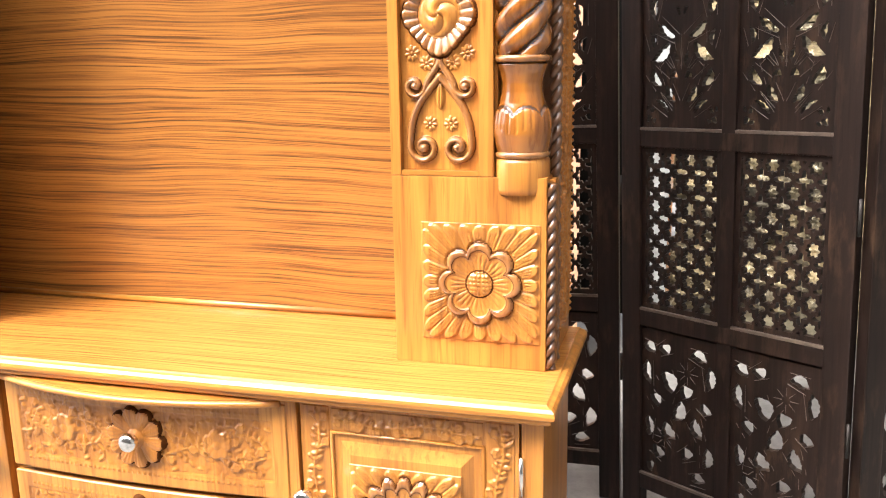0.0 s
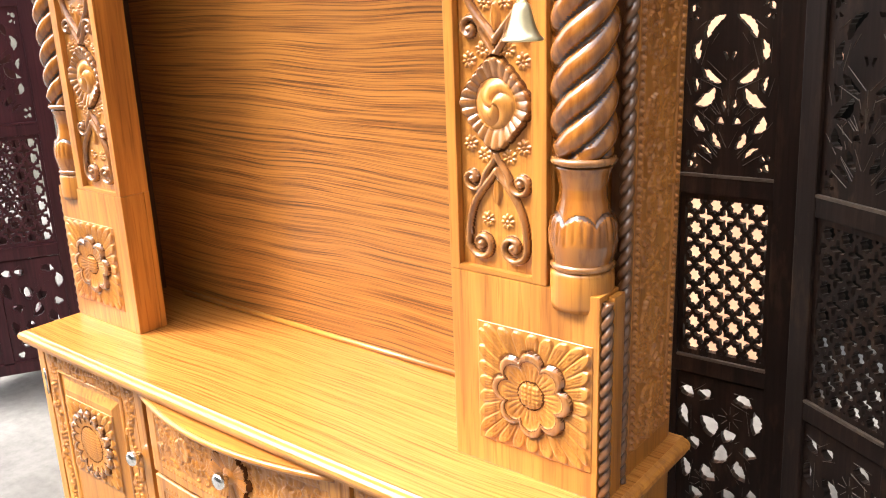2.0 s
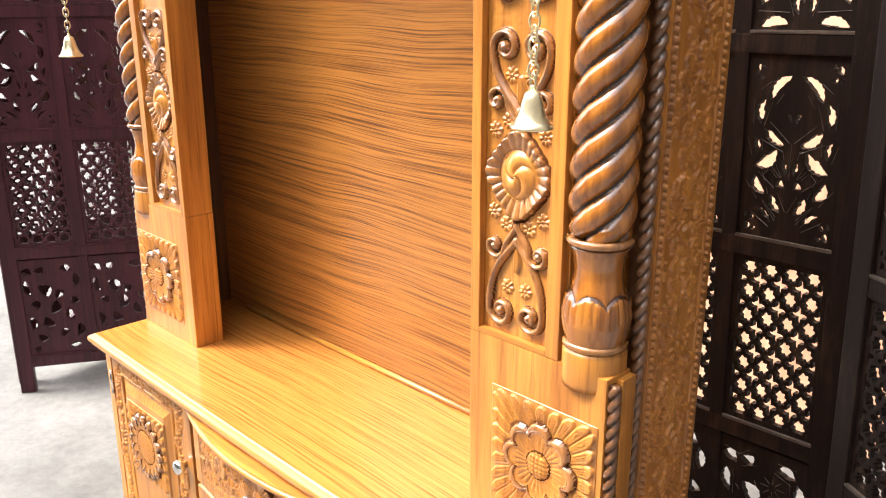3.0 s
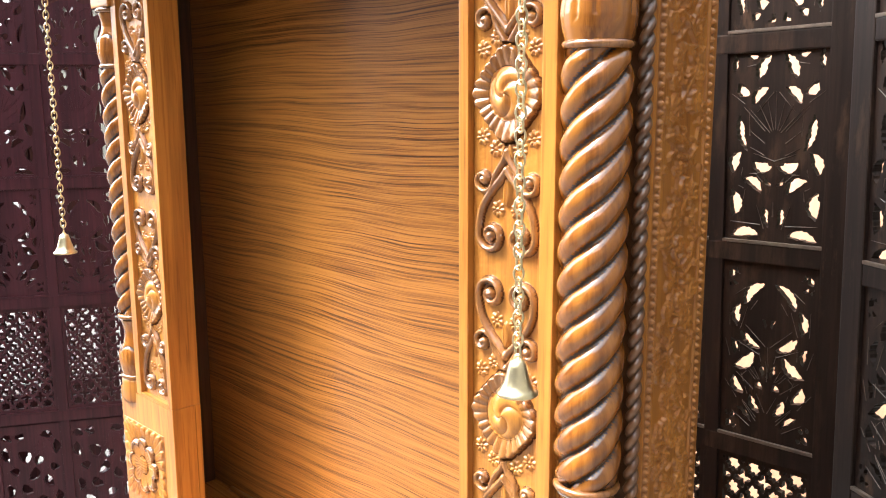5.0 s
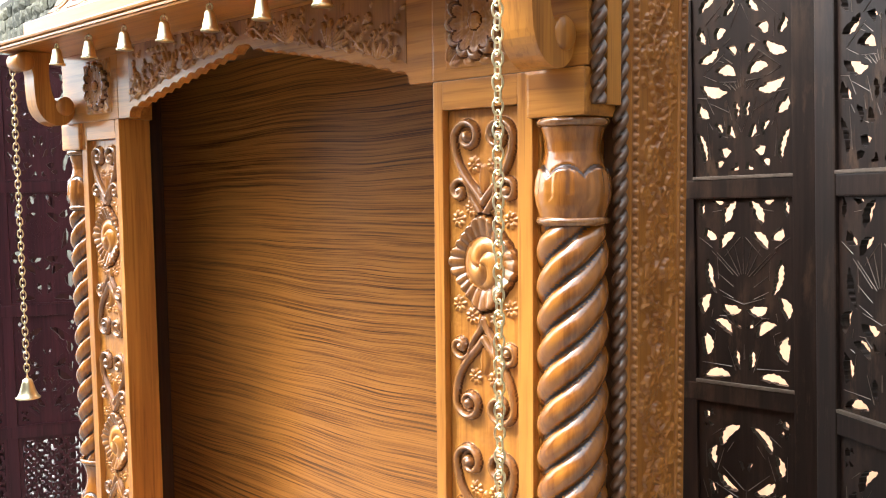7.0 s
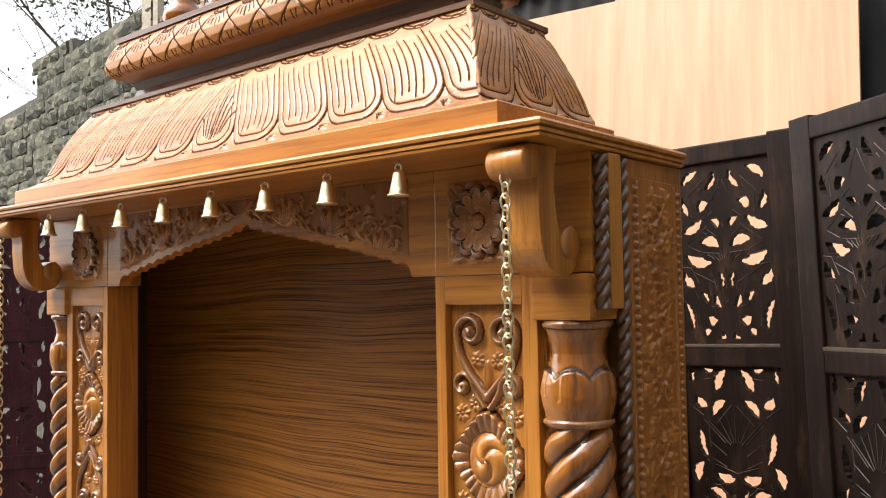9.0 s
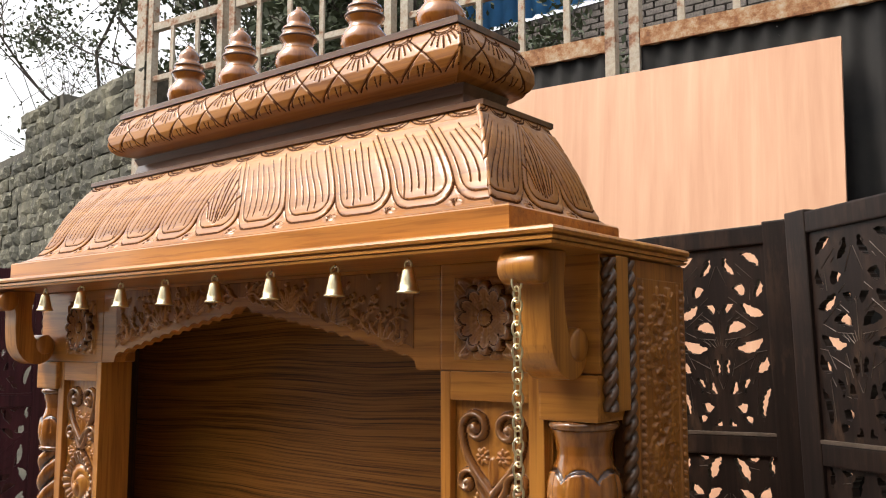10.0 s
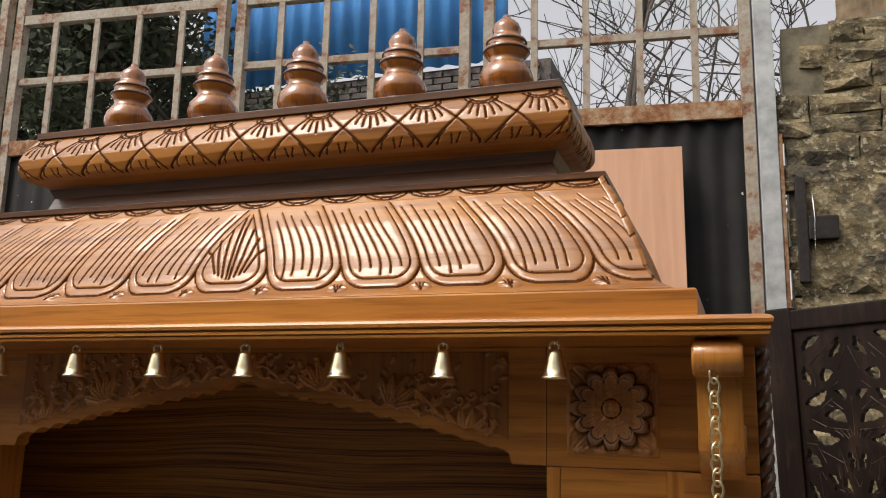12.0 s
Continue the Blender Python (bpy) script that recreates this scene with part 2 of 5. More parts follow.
class Carving:
    """A carved board: a grid of heights (H) and of dark-stained and otherwise darker spots (S), centred on the origin.
    """

    def __init__(self, w, h, step):
        self.w, self.h = w, h
        nx, ny = max(4, round(w / step)), max(4, round(h / step))
        self.X, self.Y = np.meshgrid(np.linspace(-w / 2, w / 2, nx + 1), np.linspace(-h / 2, h / 2, ny + 1))
        self.H = np.zeros_like(self.X)
        self.S = np.zeros_like(self.X)

    def dist(self, pts, pad):
        xs, ys = [p[0] for p in pts], [p[1] for p in pts]
        gx, gy = self.X[0], self.Y[:, 0]
        i0, i1 = np.searchsorted(gx, min(xs) - pad), np.searchsorted(gx, max(xs) + pad)
        j0, j1 = np.searchsorted(gy, min(ys) - pad), np.searchsorted(gy, max(ys) + pad)
        sl = (slice(j0, j1), slice(i0, i1))
        x, y = self.X[sl], self.Y[sl]
        d = np.full(x.shape, 9.0)
        for (ax, ay), (bx, by) in zip(pts[:-1], pts[1:]):
            vx, vy = bx - ax, by - ay
            t = np.clip(((x - ax) * vx + (y - ay) * vy) / (vx * vx + vy * vy + 1e-12), 0, 1)
            d = np.minimum(d, np.hypot(x - ax - t * vx, y - ay - t * vy))
        return sl, d

    def ridge(self, pts, width, height, dark=0.0):
        sl, d = self.dist(pts, width)
        if d.size:
            self.H[sl] = np.maximum(self.H[sl], height * np.clip(1 - (d / width) ** 2, 0, 1) ** 0.72)
            if dark:
                self.S[sl] = np.where(d < width * 0.92, dark, self.S[sl])
        return self

    def groove(self, pts, width, depth, dark=True):
        sl, d = self.dist(pts, width)
        if d.size:
            k = np.clip(1 - d / width, 0, 1)
            self.H[sl] -= depth * np.sqrt(k)
            if dark:
                self.S[sl] = np.maximum(self.S[sl], (d < width * 0.66).astype(float))
        return self

    def flower(self, cx, cy, r, petals, height, core=0.28, rim=False, turn=0.0, lines=3):
        x, y = self.X - cx, self.Y - cy
        rad, ang = np.hypot(x, y), np.arctan2(y, x) + turn
        lobe = np.abs(np.cos(petals * ang / 2))
        edge = r * (0.80 + 0.20 * lobe ** 0.6)
        inside = rad < edge
        f = rad / np.maximum(edge, 1e-6)
        body = height * (0.45 + 0.55 * np.sin(np.clip(f, 0, 1) * math.pi * 0.62)) * np.clip((1 - f) / 0.10, 0, 1) ** 0.5
        body = body * (0.72 + 0.28 * lobe ** 0.5)
        body = body - 0.10 * height * (np.cos(petals * lines * ang) > 0.6) * (f > core) * (f < 0.9)
        k = np.clip(1 - (rad / (core * r)) ** 2, 0, 1)
        body = np.where(rad < core * r, height * (0.5 + 0.55 * np.sqrt(k)), body)
        self.H = np.where(inside, np.maximum(self.H, body), self.H)
        if rim:
            band = np.abs(f - 1.0) < 0.055
            self.H = np.where(band & ~inside, self.H - 0.25 * height, self.H)
            self.S = np.where((f > 0.93) & (f < 1.07), 1.0, self.S)
        return self

    def daisy(self, cx, cy, r, height, petals=8, turn=0.2):
        """A small flower of separate incised petals round a button."""
        for k in range(petals):
            a = turn + 2 * math.pi * k / petals
            self.leaf(cx + 0.30 * r * math.cos(a), cy + 0.30 * r * math.sin(a), cx + r * math.cos(a), cy + r * math.sin(a), r * 0.25, height, False)
        return self.ridge([(cx, cy), (cx + 1e-5, cy)], r * 0.26, height * 1.1)

    def leaf(self, x0, y0, x1, y1, width, height, veins=True):
        L = math.hypot(x1 - x0, y1 - y0)
        ux, uy = (x1 - x0) / L, (y1 - y0) / L
        s = ((self.X - x0) * ux + (self.Y - y0) * uy) / L
        t = -(self.X - x0) * uy + (self.Y - y0) * ux
        half = width * np.sin(np.clip(s, 0, 1) * math.pi) ** 0.7
        ok = (s > 0) & (s < 1) & (np.abs(t) < half)
        b = height * np.sqrt(np.clip(1 - (t / np.maximum(half, 1e-6)) ** 2, 0, 1))
        if veins:
            b = b - 0.4 * height * (np.abs(t) < width * 0.13)
        self.H = np.where(ok, np.maximum(self.H, b), self.H)
        return self

    def rough_ground(self, amount, size, seed=1):
        n = value_noise(self.X / size, self.Y / size, seed) + 0.5 * value_noise(self.X / size * 2.1, self.Y / size * 2.1, seed + 3)
        self.H = np.where(self.H < amount, np.maximum(self.H, amount * n / 1.5), self.H)
        return self

    def mesh(self, back=0.004, warp=None):
        """The board with its face towards -y: x across, z up. warp(x, y, h) gives another place for a point."""
        H = np.pad(self.H, 1, mode="edge")
        X, Y = np.pad(self.X, 1, mode="edge"), np.pad(self.Y, 1, mode="edge")
        for sl in ((0, slice(None)), (-1, slice(None)), (slice(None), 0), (slice(None), -1)):
            H[sl] = -back
        ny, nx = H.shape
        if warp is None:
            V = np.stack([X, -H, Y], -1)
        else:
            V = warp(X, Y, H)
        idx = np.arange(ny * nx).reshape(ny, nx)
        F = np.stack([idx[:-1, :-1], idx[:-1, 1:], idx[1:, 1:], idx[1:, :-1]], -1).reshape(-1, 4)
        S = np.pad(self.S, 1)
        q = (S[:-1, :-1] + S[:-1, 1:] + S[1:, 1:] + S[1:, :-1]).reshape(-1) / 4
        me = bpy.data.meshes.new("carving")
        me.vertices.add(ny * nx)
        me.vertices.foreach_set("co", V.reshape(-1).astype(np.float32))
        me.loops.add(F.size)
        me.loops.foreach_set("vertex_index", F.reshape(-1).astype(np.int32))
        me.polygons.add(len(F))
        me.polygons.foreach_set("loop_start", np.arange(0, F.size, 4, dtype=np.int32))
        me.polygons.foreach_set("loop_total", np.full(len(F), 4, dtype=np.int32))
        me.polygons.foreach_set("material_index", np.where(q > 1.4, 2, q > 0.45).astype(np.int32))
        me.polygons.foreach_set("use_smooth", np.ones(len(F), dtype=bool))
        me.update(calc_edges=True)
        me.validate()
        return me


def spiral(cx, cy, r, start, turns, n=26, flip=1):
    """Points of a scroll that winds in to its eye, from its outer end."""
    out = []
    for k in range(n + 1):
        t = k / n
        a = start + flip * turns * 2 * math.pi * t
        q = r * (1 - 0.82 * t)
        out.append((cx + q * math.cos(a), cy + q * math.sin(a)))
    return out

# ---- ground ----
bm = bmesh.new()
N = 60
for i in range(N + 1):
    for j in range(N + 1):
        u, v = (i / N * 2 - 1), (j / N * 2 - 1)
        x, y = 60 * u * abs(u) ** 1.6, 60 * v * abs(v) ** 1.6
        z = 0.004 * noise.noise((x * 1.3, y * 1.3, 0)) - 0.002 if abs(x) < 6 and abs(y) < 6 else 0.0
        if abs(x) < 1.0 and abs(y) < 0.6:
            z = 0.0
        bm.verts.new((x, y, z))
bm.verts.ensure_lookup_table()
for i in range(N):
    for j in range(N):
        a = i * (N + 1) + j
        bm.faces.new([bm.verts[k] for k in (a, a + N + 1, a + N + 2, a + 1)])
concrete, n, l, b = material("worn_concrete", 0.85)
big = noise_tex(n, l, coords(n, l, (1, 1, 1)), 1.8, 5, 0.6)
fine = noise_tex(n, l, coords(n, l, (1, 1, 1)), 38.0, 6, 0.7)
c1 = ramp(n, l, big, [(0.32, (0.085, 0.082, 0.076)), (0.5, (0.17, 0.165, 0.153)), (0.68, (0.235, 0.228, 0.213))])
c2 = ramp(n, l, fine, [(0.3, (0.55, 0.55, 0.55)), (0.6, (1, 1, 1))])
l.new(mix(n, l, 0.55, c1, c2, "MULTIPLY"), b.inputs["Base Color"])
bump(n, l, b, fine, 0.35, 0.004)
structure("ground", from_bm("ground", bm, True), concrete, "pale worn concrete yard floor with grey stains", "ground")

# ---- shrine cabinet ----
TOP = 0.52


def bow(x):
    return 0.004 * max(0.0, 1 - (x / 0.60) ** 2)


cabinet = thing("shrine_cabinet", (0, 0.05, 0), "honey teak shrine base cabinet with carved doors and bow-front drawers", "cabinet")
part("body", box(-0.618, 0.624, -0.085, 0.214, 0.06, 0.497, 0.003), teak_z, cabinet)
part("plinth", box(-0.60, 0.60, -0.07, 0.215, 0.0, 0.06, 0.003), teak_x, cabinet)
for x0, x1 in ((-0.626, -0.602), (0.604, 0.634)):
    part("corner_post", box(x0, x1, -0.100, -0.070, 0.0, 0.497, 0.003), teak_z, cabinet)
for xc in (-0.262, 0.262):
    part("mullion", box(xc - 0.012, xc + 0.012, -0.104, -0.080, 0.06, 0.497, 0.002), teak_z, cabinet)

# the bowed tabletop with a moulded edge
prof = [(0.010, 0.492), (0.006, 0.495), (0.006, 0.500), (0.001, 0.503), (0.0, 0.508), (0.001, 0.513), (0.005, 0.517), (0.010, 0.5185), (0.013, 0.5205)]
loop = [(-0.632, 0.222)] + [(-0.632 + 1.285 * k / 40, None) for k in range(41)] + [(0.653, 0.222)]
verts, faces = [], []
for inset, z in prof:
    for x, y in loop:
        sx = max(-0.632 + inset, min(0.653 - inset, x))
        verts.append((sx, (-0.132 - bow(x) + inset) if y is None else y, z))
n1 = len(loop)
for i in range(len(prof) - 1):
    for k in range(n1):
        j = (k + 1) % n1
        faces.append((i * n1 + k, i * n1 + j, (i + 1) * n1 + j, (i + 1) * n1 + k))
faces.append(tuple(range(n1))[::-1])
top_face = len(faces)
faces.append(tuple((len(prof) - 1) * n1 + k for k in range(n1)))
part("tabletop", data("tabletop", verts, faces, False, [0] * top_face + [1]), [teak_x, top_laminate], cabinet, "moulded tabletop of golden streaked laminate")


def vine(c, along, y0, length, amp, seed, leaf=0.012, flower=0.011):
    """A running vine with leaves and small flowers, along x or along y."""
    rnd = random.Random(seed)
    pts = []
    k = int(length / 0.006)
    for i in range(k + 1):
        s = -length / 2 + length * i / k
        t = y0 + amp * math.sin(s / length * math.pi * max(2, round(length / 0.07)))
        pts.append((s, t) if along == "x" else (t, s))
    c.ridge(pts, 0.0024, 0.0036)
    step = 0.010
    for i in range(int(length / step)):
        s = -length / 2 + step * (i + 0.5)
        t = y0 + amp * math.sin(s / length * math.pi * max(2, round(length / 0.07)))
        for side in (-1, 1):
            if rnd.random() < 0.8:
                ds, dt = rnd.uniform(-0.5, 1.0) * leaf, side * rnd.uniform(0.6, 1.15) * leaf
                p = (s, t, s + ds, t + dt) if along == "x" else (t, s, t + dt, s + ds)
                c.leaf(*p, 0.0034, 0.0040)
            elif rnd.random() < 0.8:
                p = (s, t + side * leaf * 0.8)
                p = p if along == "x" else (p[1], p[0])
                c.flower(p[0], p[1], flower * 0.7, 6, 0.0042, 0.3)


def border_dots(c, along, pos, length, step=0.009, r=0.0032):
    for i in range(int(length / step)):
        s = -length / 2 + step * (i + 0.5)
        p = (s, pos) if along == "x" else (pos, s)
        c.ridge([p, (p[0] + 1e-5, p[1])], r, 0.0040)


def flower_tile(size, r, petals, step, rays=28, deep=0.010, heart=0.32):
    """A square tile of radiating round-tipped leaves with one bold dished flower in its middle."""
    c = Carving(size, size, step)
    rad, ang = np.hypot(c.X, c.Y), np.arctan2(c.Y, c.X)
    edge = np.maximum(np.abs(c.X), np.abs(c.Y)) / (size / 2)
    # leaves are spaced evenly along the square's sides
    along = np.where(np.abs(c.X) > np.abs(c.Y), c.Y / np.maximum(np.abs(c.X), 1e-6), c.X / np.maximum(np.abs(c.Y), 1e-6))
    u = np.mod((along + 1) * rays / 8, 1.0) * 2 - 1
    tip = 0.965 - 0.13 * np.abs(u) ** 2.2
    H = 0.0044 * np.sqrt(np.clip(1 - np.abs(u) ** 2.5, 0, 1)) * (0.55 + 0.45 * edge)
    H -= 0.0017 * ((np.abs(np.abs(u) - 0.36) < 0.09) | (np.abs(u) < 0.07)) * (edge < 0.86)
    c.H = np.where(edge < tip, H, 0.0)
    lobe = np.abs(np.cos(petals * ang / 2))
    rim = r * (0.74 + 0.26 * lobe ** 0.55)
    f = rad / rim
    c.H = np.where(f < 1.10, 0.0006, c.H)
    body = deep * (0.42 + 0.30 * f) * (0.70 + 0.30 * lobe ** 0.4)
    body -= 0.0016 * (np.abs(np.mod(petals * ang / (2 * math.pi) * 4, 1.0) - 0.5) < 0.14) * (f > 0.36) * (f < 0.74)
    c.H = np.where(f < 0.90, body, c.H)
    k = np.clip(1 - ((f - 0.93) / 0.11) ** 2, 0, 1)
    c.H = np.where(k > 0, np.maximum(c.H, deep * (0.55 + 0.45 * np.sqrt(k)) * (0.75 + 0.25 * lobe ** 0.4)), c.H)
    c.S = np.where((f > 0.86) & (f < 1.05), 2.0, c.S)
    core = rad < heart * r
    c.H = np.where(core, deep * (0.55 + 0.5 * np.sqrt(np.clip(1 - (rad / ((heart + 0.01) * r)) ** 2, 0, 1))), c.H)
    lat = ((np.abs(np.mod(c.X, 0.006) - 0.003) < 0.0009) | (np.abs(np.mod(c.Y, 0.006) - 0.003) < 0.0009)) & core
    c.H = np.where(lat, c.H - 0.0018, c.H)
    c.S = np.where((rad > (heart + 0.005) * r) & (rad < (heart + 0.035) * r), 1.0, c.S)
    return c.mesh(0.003)


def knob(parent, x, y, z):
    me = lathe([(0.006, 0.0), (0.006, 0.010), (0.0135, 0.013), (0.0155, 0.018), (0.0150, 0.024), (0.011, 0.028), (0.004, 0.0295)], 12)
    return part("knob", me, steel, parent, "faceted polished steel knob", pose(x, y, z, 90, 0, 0))


# doors
for side in (-1, 1):
    x0, x1 = (0.277, 0.600) if side > 0 else (-0.600, -0.277)
    xc = (x0 + x1) / 2
    door = part("door", box(x0, x1, -0.0985, -0.086, 0.07, 0.484, 0.002), teak_z, cabinet, "framed cabinet door with carved borders")
    w, h = x1 - x0, 0.414
    zc = 0.277
    for dx in (-1, 1):
        c = Carving(0.040, h - 0.01, 0.0016)
        vine(c, "y", 0.0, h - 0.02, 0.006, 11 + dx, 0.013)
        part("carved_stile", c.mesh(0.004), carved, door, "", at(xc + dx * (w / 2 - 0.026), -0.0995, zc))
    for dz in (-1, 1):
        c = Carving(w - 0.10, 0.034, 0.0016)
        vine(c, "x", 0.0, w - 0.11, 0.005, 21 + dz, 0.012)
        part("carved_rail", c.mesh(0.004), carved, door, "", at(xc, -0.0995, zc + dz * (h / 2 - 0.024)))
    pw, ph = w - 0.108, h - 0.094
    bev = data("bevel", [(-pw / 2, 0.006, -ph / 2), (pw / 2, 0.006, -ph / 2), (pw / 2, 0.006, ph / 2), (-pw / 2, 0.006, ph / 2),
                         (-pw / 2 + 0.026, -0.006, -ph / 2 + 0.026), (pw / 2 - 0.026, -0.006, -ph / 2 + 0.026), (pw / 2 - 0.026, -0.006, ph / 2 - 0.026), (-pw / 2 + 0.026, -0.006, ph / 2 - 0.026)],
               [(0, 1, 5, 4), (1, 2, 6, 5), (2, 3, 7, 6), (3, 0, 4, 7), (4, 5, 6, 7)])
    part("raised_panel", bev, teak_z, door, "", at(xc, -0.1005, zc))
    lx, lz = pw / 2 + 0.004, ph / 2 + 0.004
    part("panel_bead", tube([(-lx, 0, -lz), (lx, 0, -lz), (lx, 0, lz), (-lx, 0, lz)], 0.004, 6, True), teak_z, door, "", at(xc, -0.0995, zc))
    part("flower_panel", flower_tile(0.166, 0.070, 16, 0.0015, 28, 0.009, 0.52), [carved, groove_stain, scroll_wood], door, "square carved flower panel", at(xc, -0.1085, zc + 0.038))
    knob(door, 0.284 * side, -0.0985, 0.338)
    part("hinge", tube([(0.0, 0, -0.028), (0, 0, 0.028)], 0.0034, 8), steel, door, "small steel butt hinge", at(0.604 * side, -0.1015, 0.405))

# drawers with bowed fronts
for z0, z1 in ((0.328, 0.477), (0.192, 0.318), (0.072, 0.182)):
    zc, h = (z0 + z1) / 2, z1 - z0

    def curve(X, Y, H, zc=zc):
        y = -0.104 - 0.011 * np.clip(1 - (X / 0.25) ** 2, 0, 1) - H
        return np.stack([X + 0.012, y, Y + zc], -1)

    c = Carving(0.49, h, 0.0017)
    inner = (np.abs(c.X) < 0.222) & (np.abs(c.Y) < h / 2 - 0.026)
    c.H = np.where(inner, -0.001, 0.002)
    for yy in (-h / 2 + 0.018, h / 2 - 0.018):
        border_dots(c, "x", yy, 0.43)
    vine(c, "x", 0.012, 0.42, 0.010, 31, 0.014)
    vine(c, "x", -0.012, 0.42, -0.009, 37, 0.014)
    rnd = random.Random(60 + round(z0 * 100))
    for k in range(190):
        x, y, t = rnd.uniform(-0.212, 0.212), rnd.uniform(-h / 2 + 0.032, h / 2 - 0.032), rnd.uniform(0, 2 * math.pi)
        c.leaf(x, y, x + 0.012 * math.cos(t), y + 0.012 * math.sin(t), 0.0030, 0.0034)
    for sx in (-1, 1):
        c.flower(sx * 0.135, 0.003, 0.024, 7, 0.005, 0.3)
    c.S = np.where(inner & (c.H < 0.001), 1.0, c.S)
    c.H = np.where(inner & (c.H < 0.001), 0.0016 * value_noise(c.X / 0.004, c.Y / 0.004, 5), c.H)
    drawer = part("drawer", c.mesh(0.010, curve), [carved, side_wood], cabinet, "bow-front drawer carved with scrolling leaves")
    fl = Carving(0.112, 0.112, 0.0016)
    fl.flower(0, 0, 0.052, 10, 0.011, 0.30, True, 0.15, 4)
    part("rosette", fl.mesh(0.001), [side_wood, groove_stain], drawer, "raised carved rosette", at(0.012, -0.1145, zc + 0.004))
    knob(drawer, 0.012, -0.120, zc + 0.004)
    if z0 > 0.3:
        pts = [(-0.230 + 0.484 * k / 24, -0.113 - 0.042 * (1 - ((k / 12) - 1) ** 2), 0.482) for k in range(25)]
        part("drawer_lip", tube(pts, 0.0055, 8), teak_x, cabinet, "rounded bow lip over the drawer")
        shelf = [(x, y, 0.4855) for x, y, z in pts] + [(0.254, -0.09, 0.4855), (-0.230, -0.09, 0.4855)]
        vs = shelf + [(x, y, z + 0.004) for x, y, z in shelf]
        k = len(shelf)
        fs = [tuple(range(k))[::-1], tuple(range(k, 2 * k))] + [(i, (i + 1) % k, k + (i + 1) % k, k + i) for i in range(k)]
        part("drawer_cover", data("cover", vs, fs), teak_x, cabinet)

# ---- shrine upper part ----
shrine = thing("shrine", (0, 0.05, TOP), "carved honey teak home temple with spiral columns on its cabinet", "shrine")
PI, BACK = 0.394, 0.212
part("back_panel", box(-0.60, 0.60, 0.203, 0.222, TOP + 0.001, 1.772, 0.001), laminate, shrine, "back board of zebra-grained brown laminate")
part("back_bead", tube([(-0.52, 0.198, TOP + 0.006), (0.52, 0.198, TOP + 0.006)], 0.0055, 8), teak_x, shrine)
# added boards, dark to stand for the deep shade behind the pillars
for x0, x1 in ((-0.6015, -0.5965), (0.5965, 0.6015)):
    part("niche_shade_board", box(x0, x1, 0.069, 0.2025, TOP + 0.001, 1.754, 0.001), stain_and_shade, shrine, "added dark board that stands for shade inside the niche")
part("ceiling_board", box(-0.60, 0.60, 0.012, 0.203, 1.755, 1.771, 0.001), brown, shrine)


def bezier(p0, p1, p2, p3, n=14):
    return [tuple((1 - t) ** 3 * p0[q] + 3 * t * (1 - t) ** 2 * p1[q] + 3 * t * t * (1 - t) * p2[q] + t ** 3 * p3[q] for q in (0, 1)) for t in [k / n for k in range(n + 1)]]


def lyre(c, z_in, z_out):
    """A heart of two stems that leave one neck and roll into scrolls, with a smaller pair of scrolls at the neck."""
    up = 1 if z_in > z_out else -1
    neck = z_out - up * 0.014
    for s in (-1, 1):
        c.ridge(bezier((0, neck), (s * 0.014, neck + up * 0.022), (s * 0.045, z_out + up * 0.022), (s * 0.0450, z_in)), 0.0056, 0.0090, 2)
        c.ridge(spiral(s * 0.0240, z_in, 0.0210, 0 if s > 0 else math.pi, 1.22, 40, up * s), 0.0050, 0.0095, 2)
        c.ridge([(s * 0.0240, z_in), (s * 0.0240 + 1e-5, z_in)], 0.0075, 0.0115, 2)
        c.ridge(bezier((0, neck - up * 0.022), (s * 0.004, neck - up * 0.006), (s * 0.017, z_out - up * 0.014), (s * 0.0200, z_out)), 0.0050, 0.0085, 2)
        c.ridge(spiral(s * 0.0365, z_out, 0.0165, math.pi if s > 0 else 0, 1.15, 34, -up * s), 0.0046, 0.0090, 2)
        c.ridge([(s * 0.0365, z_out), (s * 0.0365 + 1e-5, z_out)], 0.0066, 0.0105, 2)
        c.daisy(s * 0.0150, z_in - up * 0.033, 0.0105, 0.0036, 8, 0.1 * s)
    c.leaf(0, neck + up * 0.010, 0, neck + up * 0.046, 0.007, 0.006)
    for s in (-1, 1):
        c.leaf(0, neck - up * 0.040, s * 0.009, neck - up * 0.012, 0.004, 0.005, False)


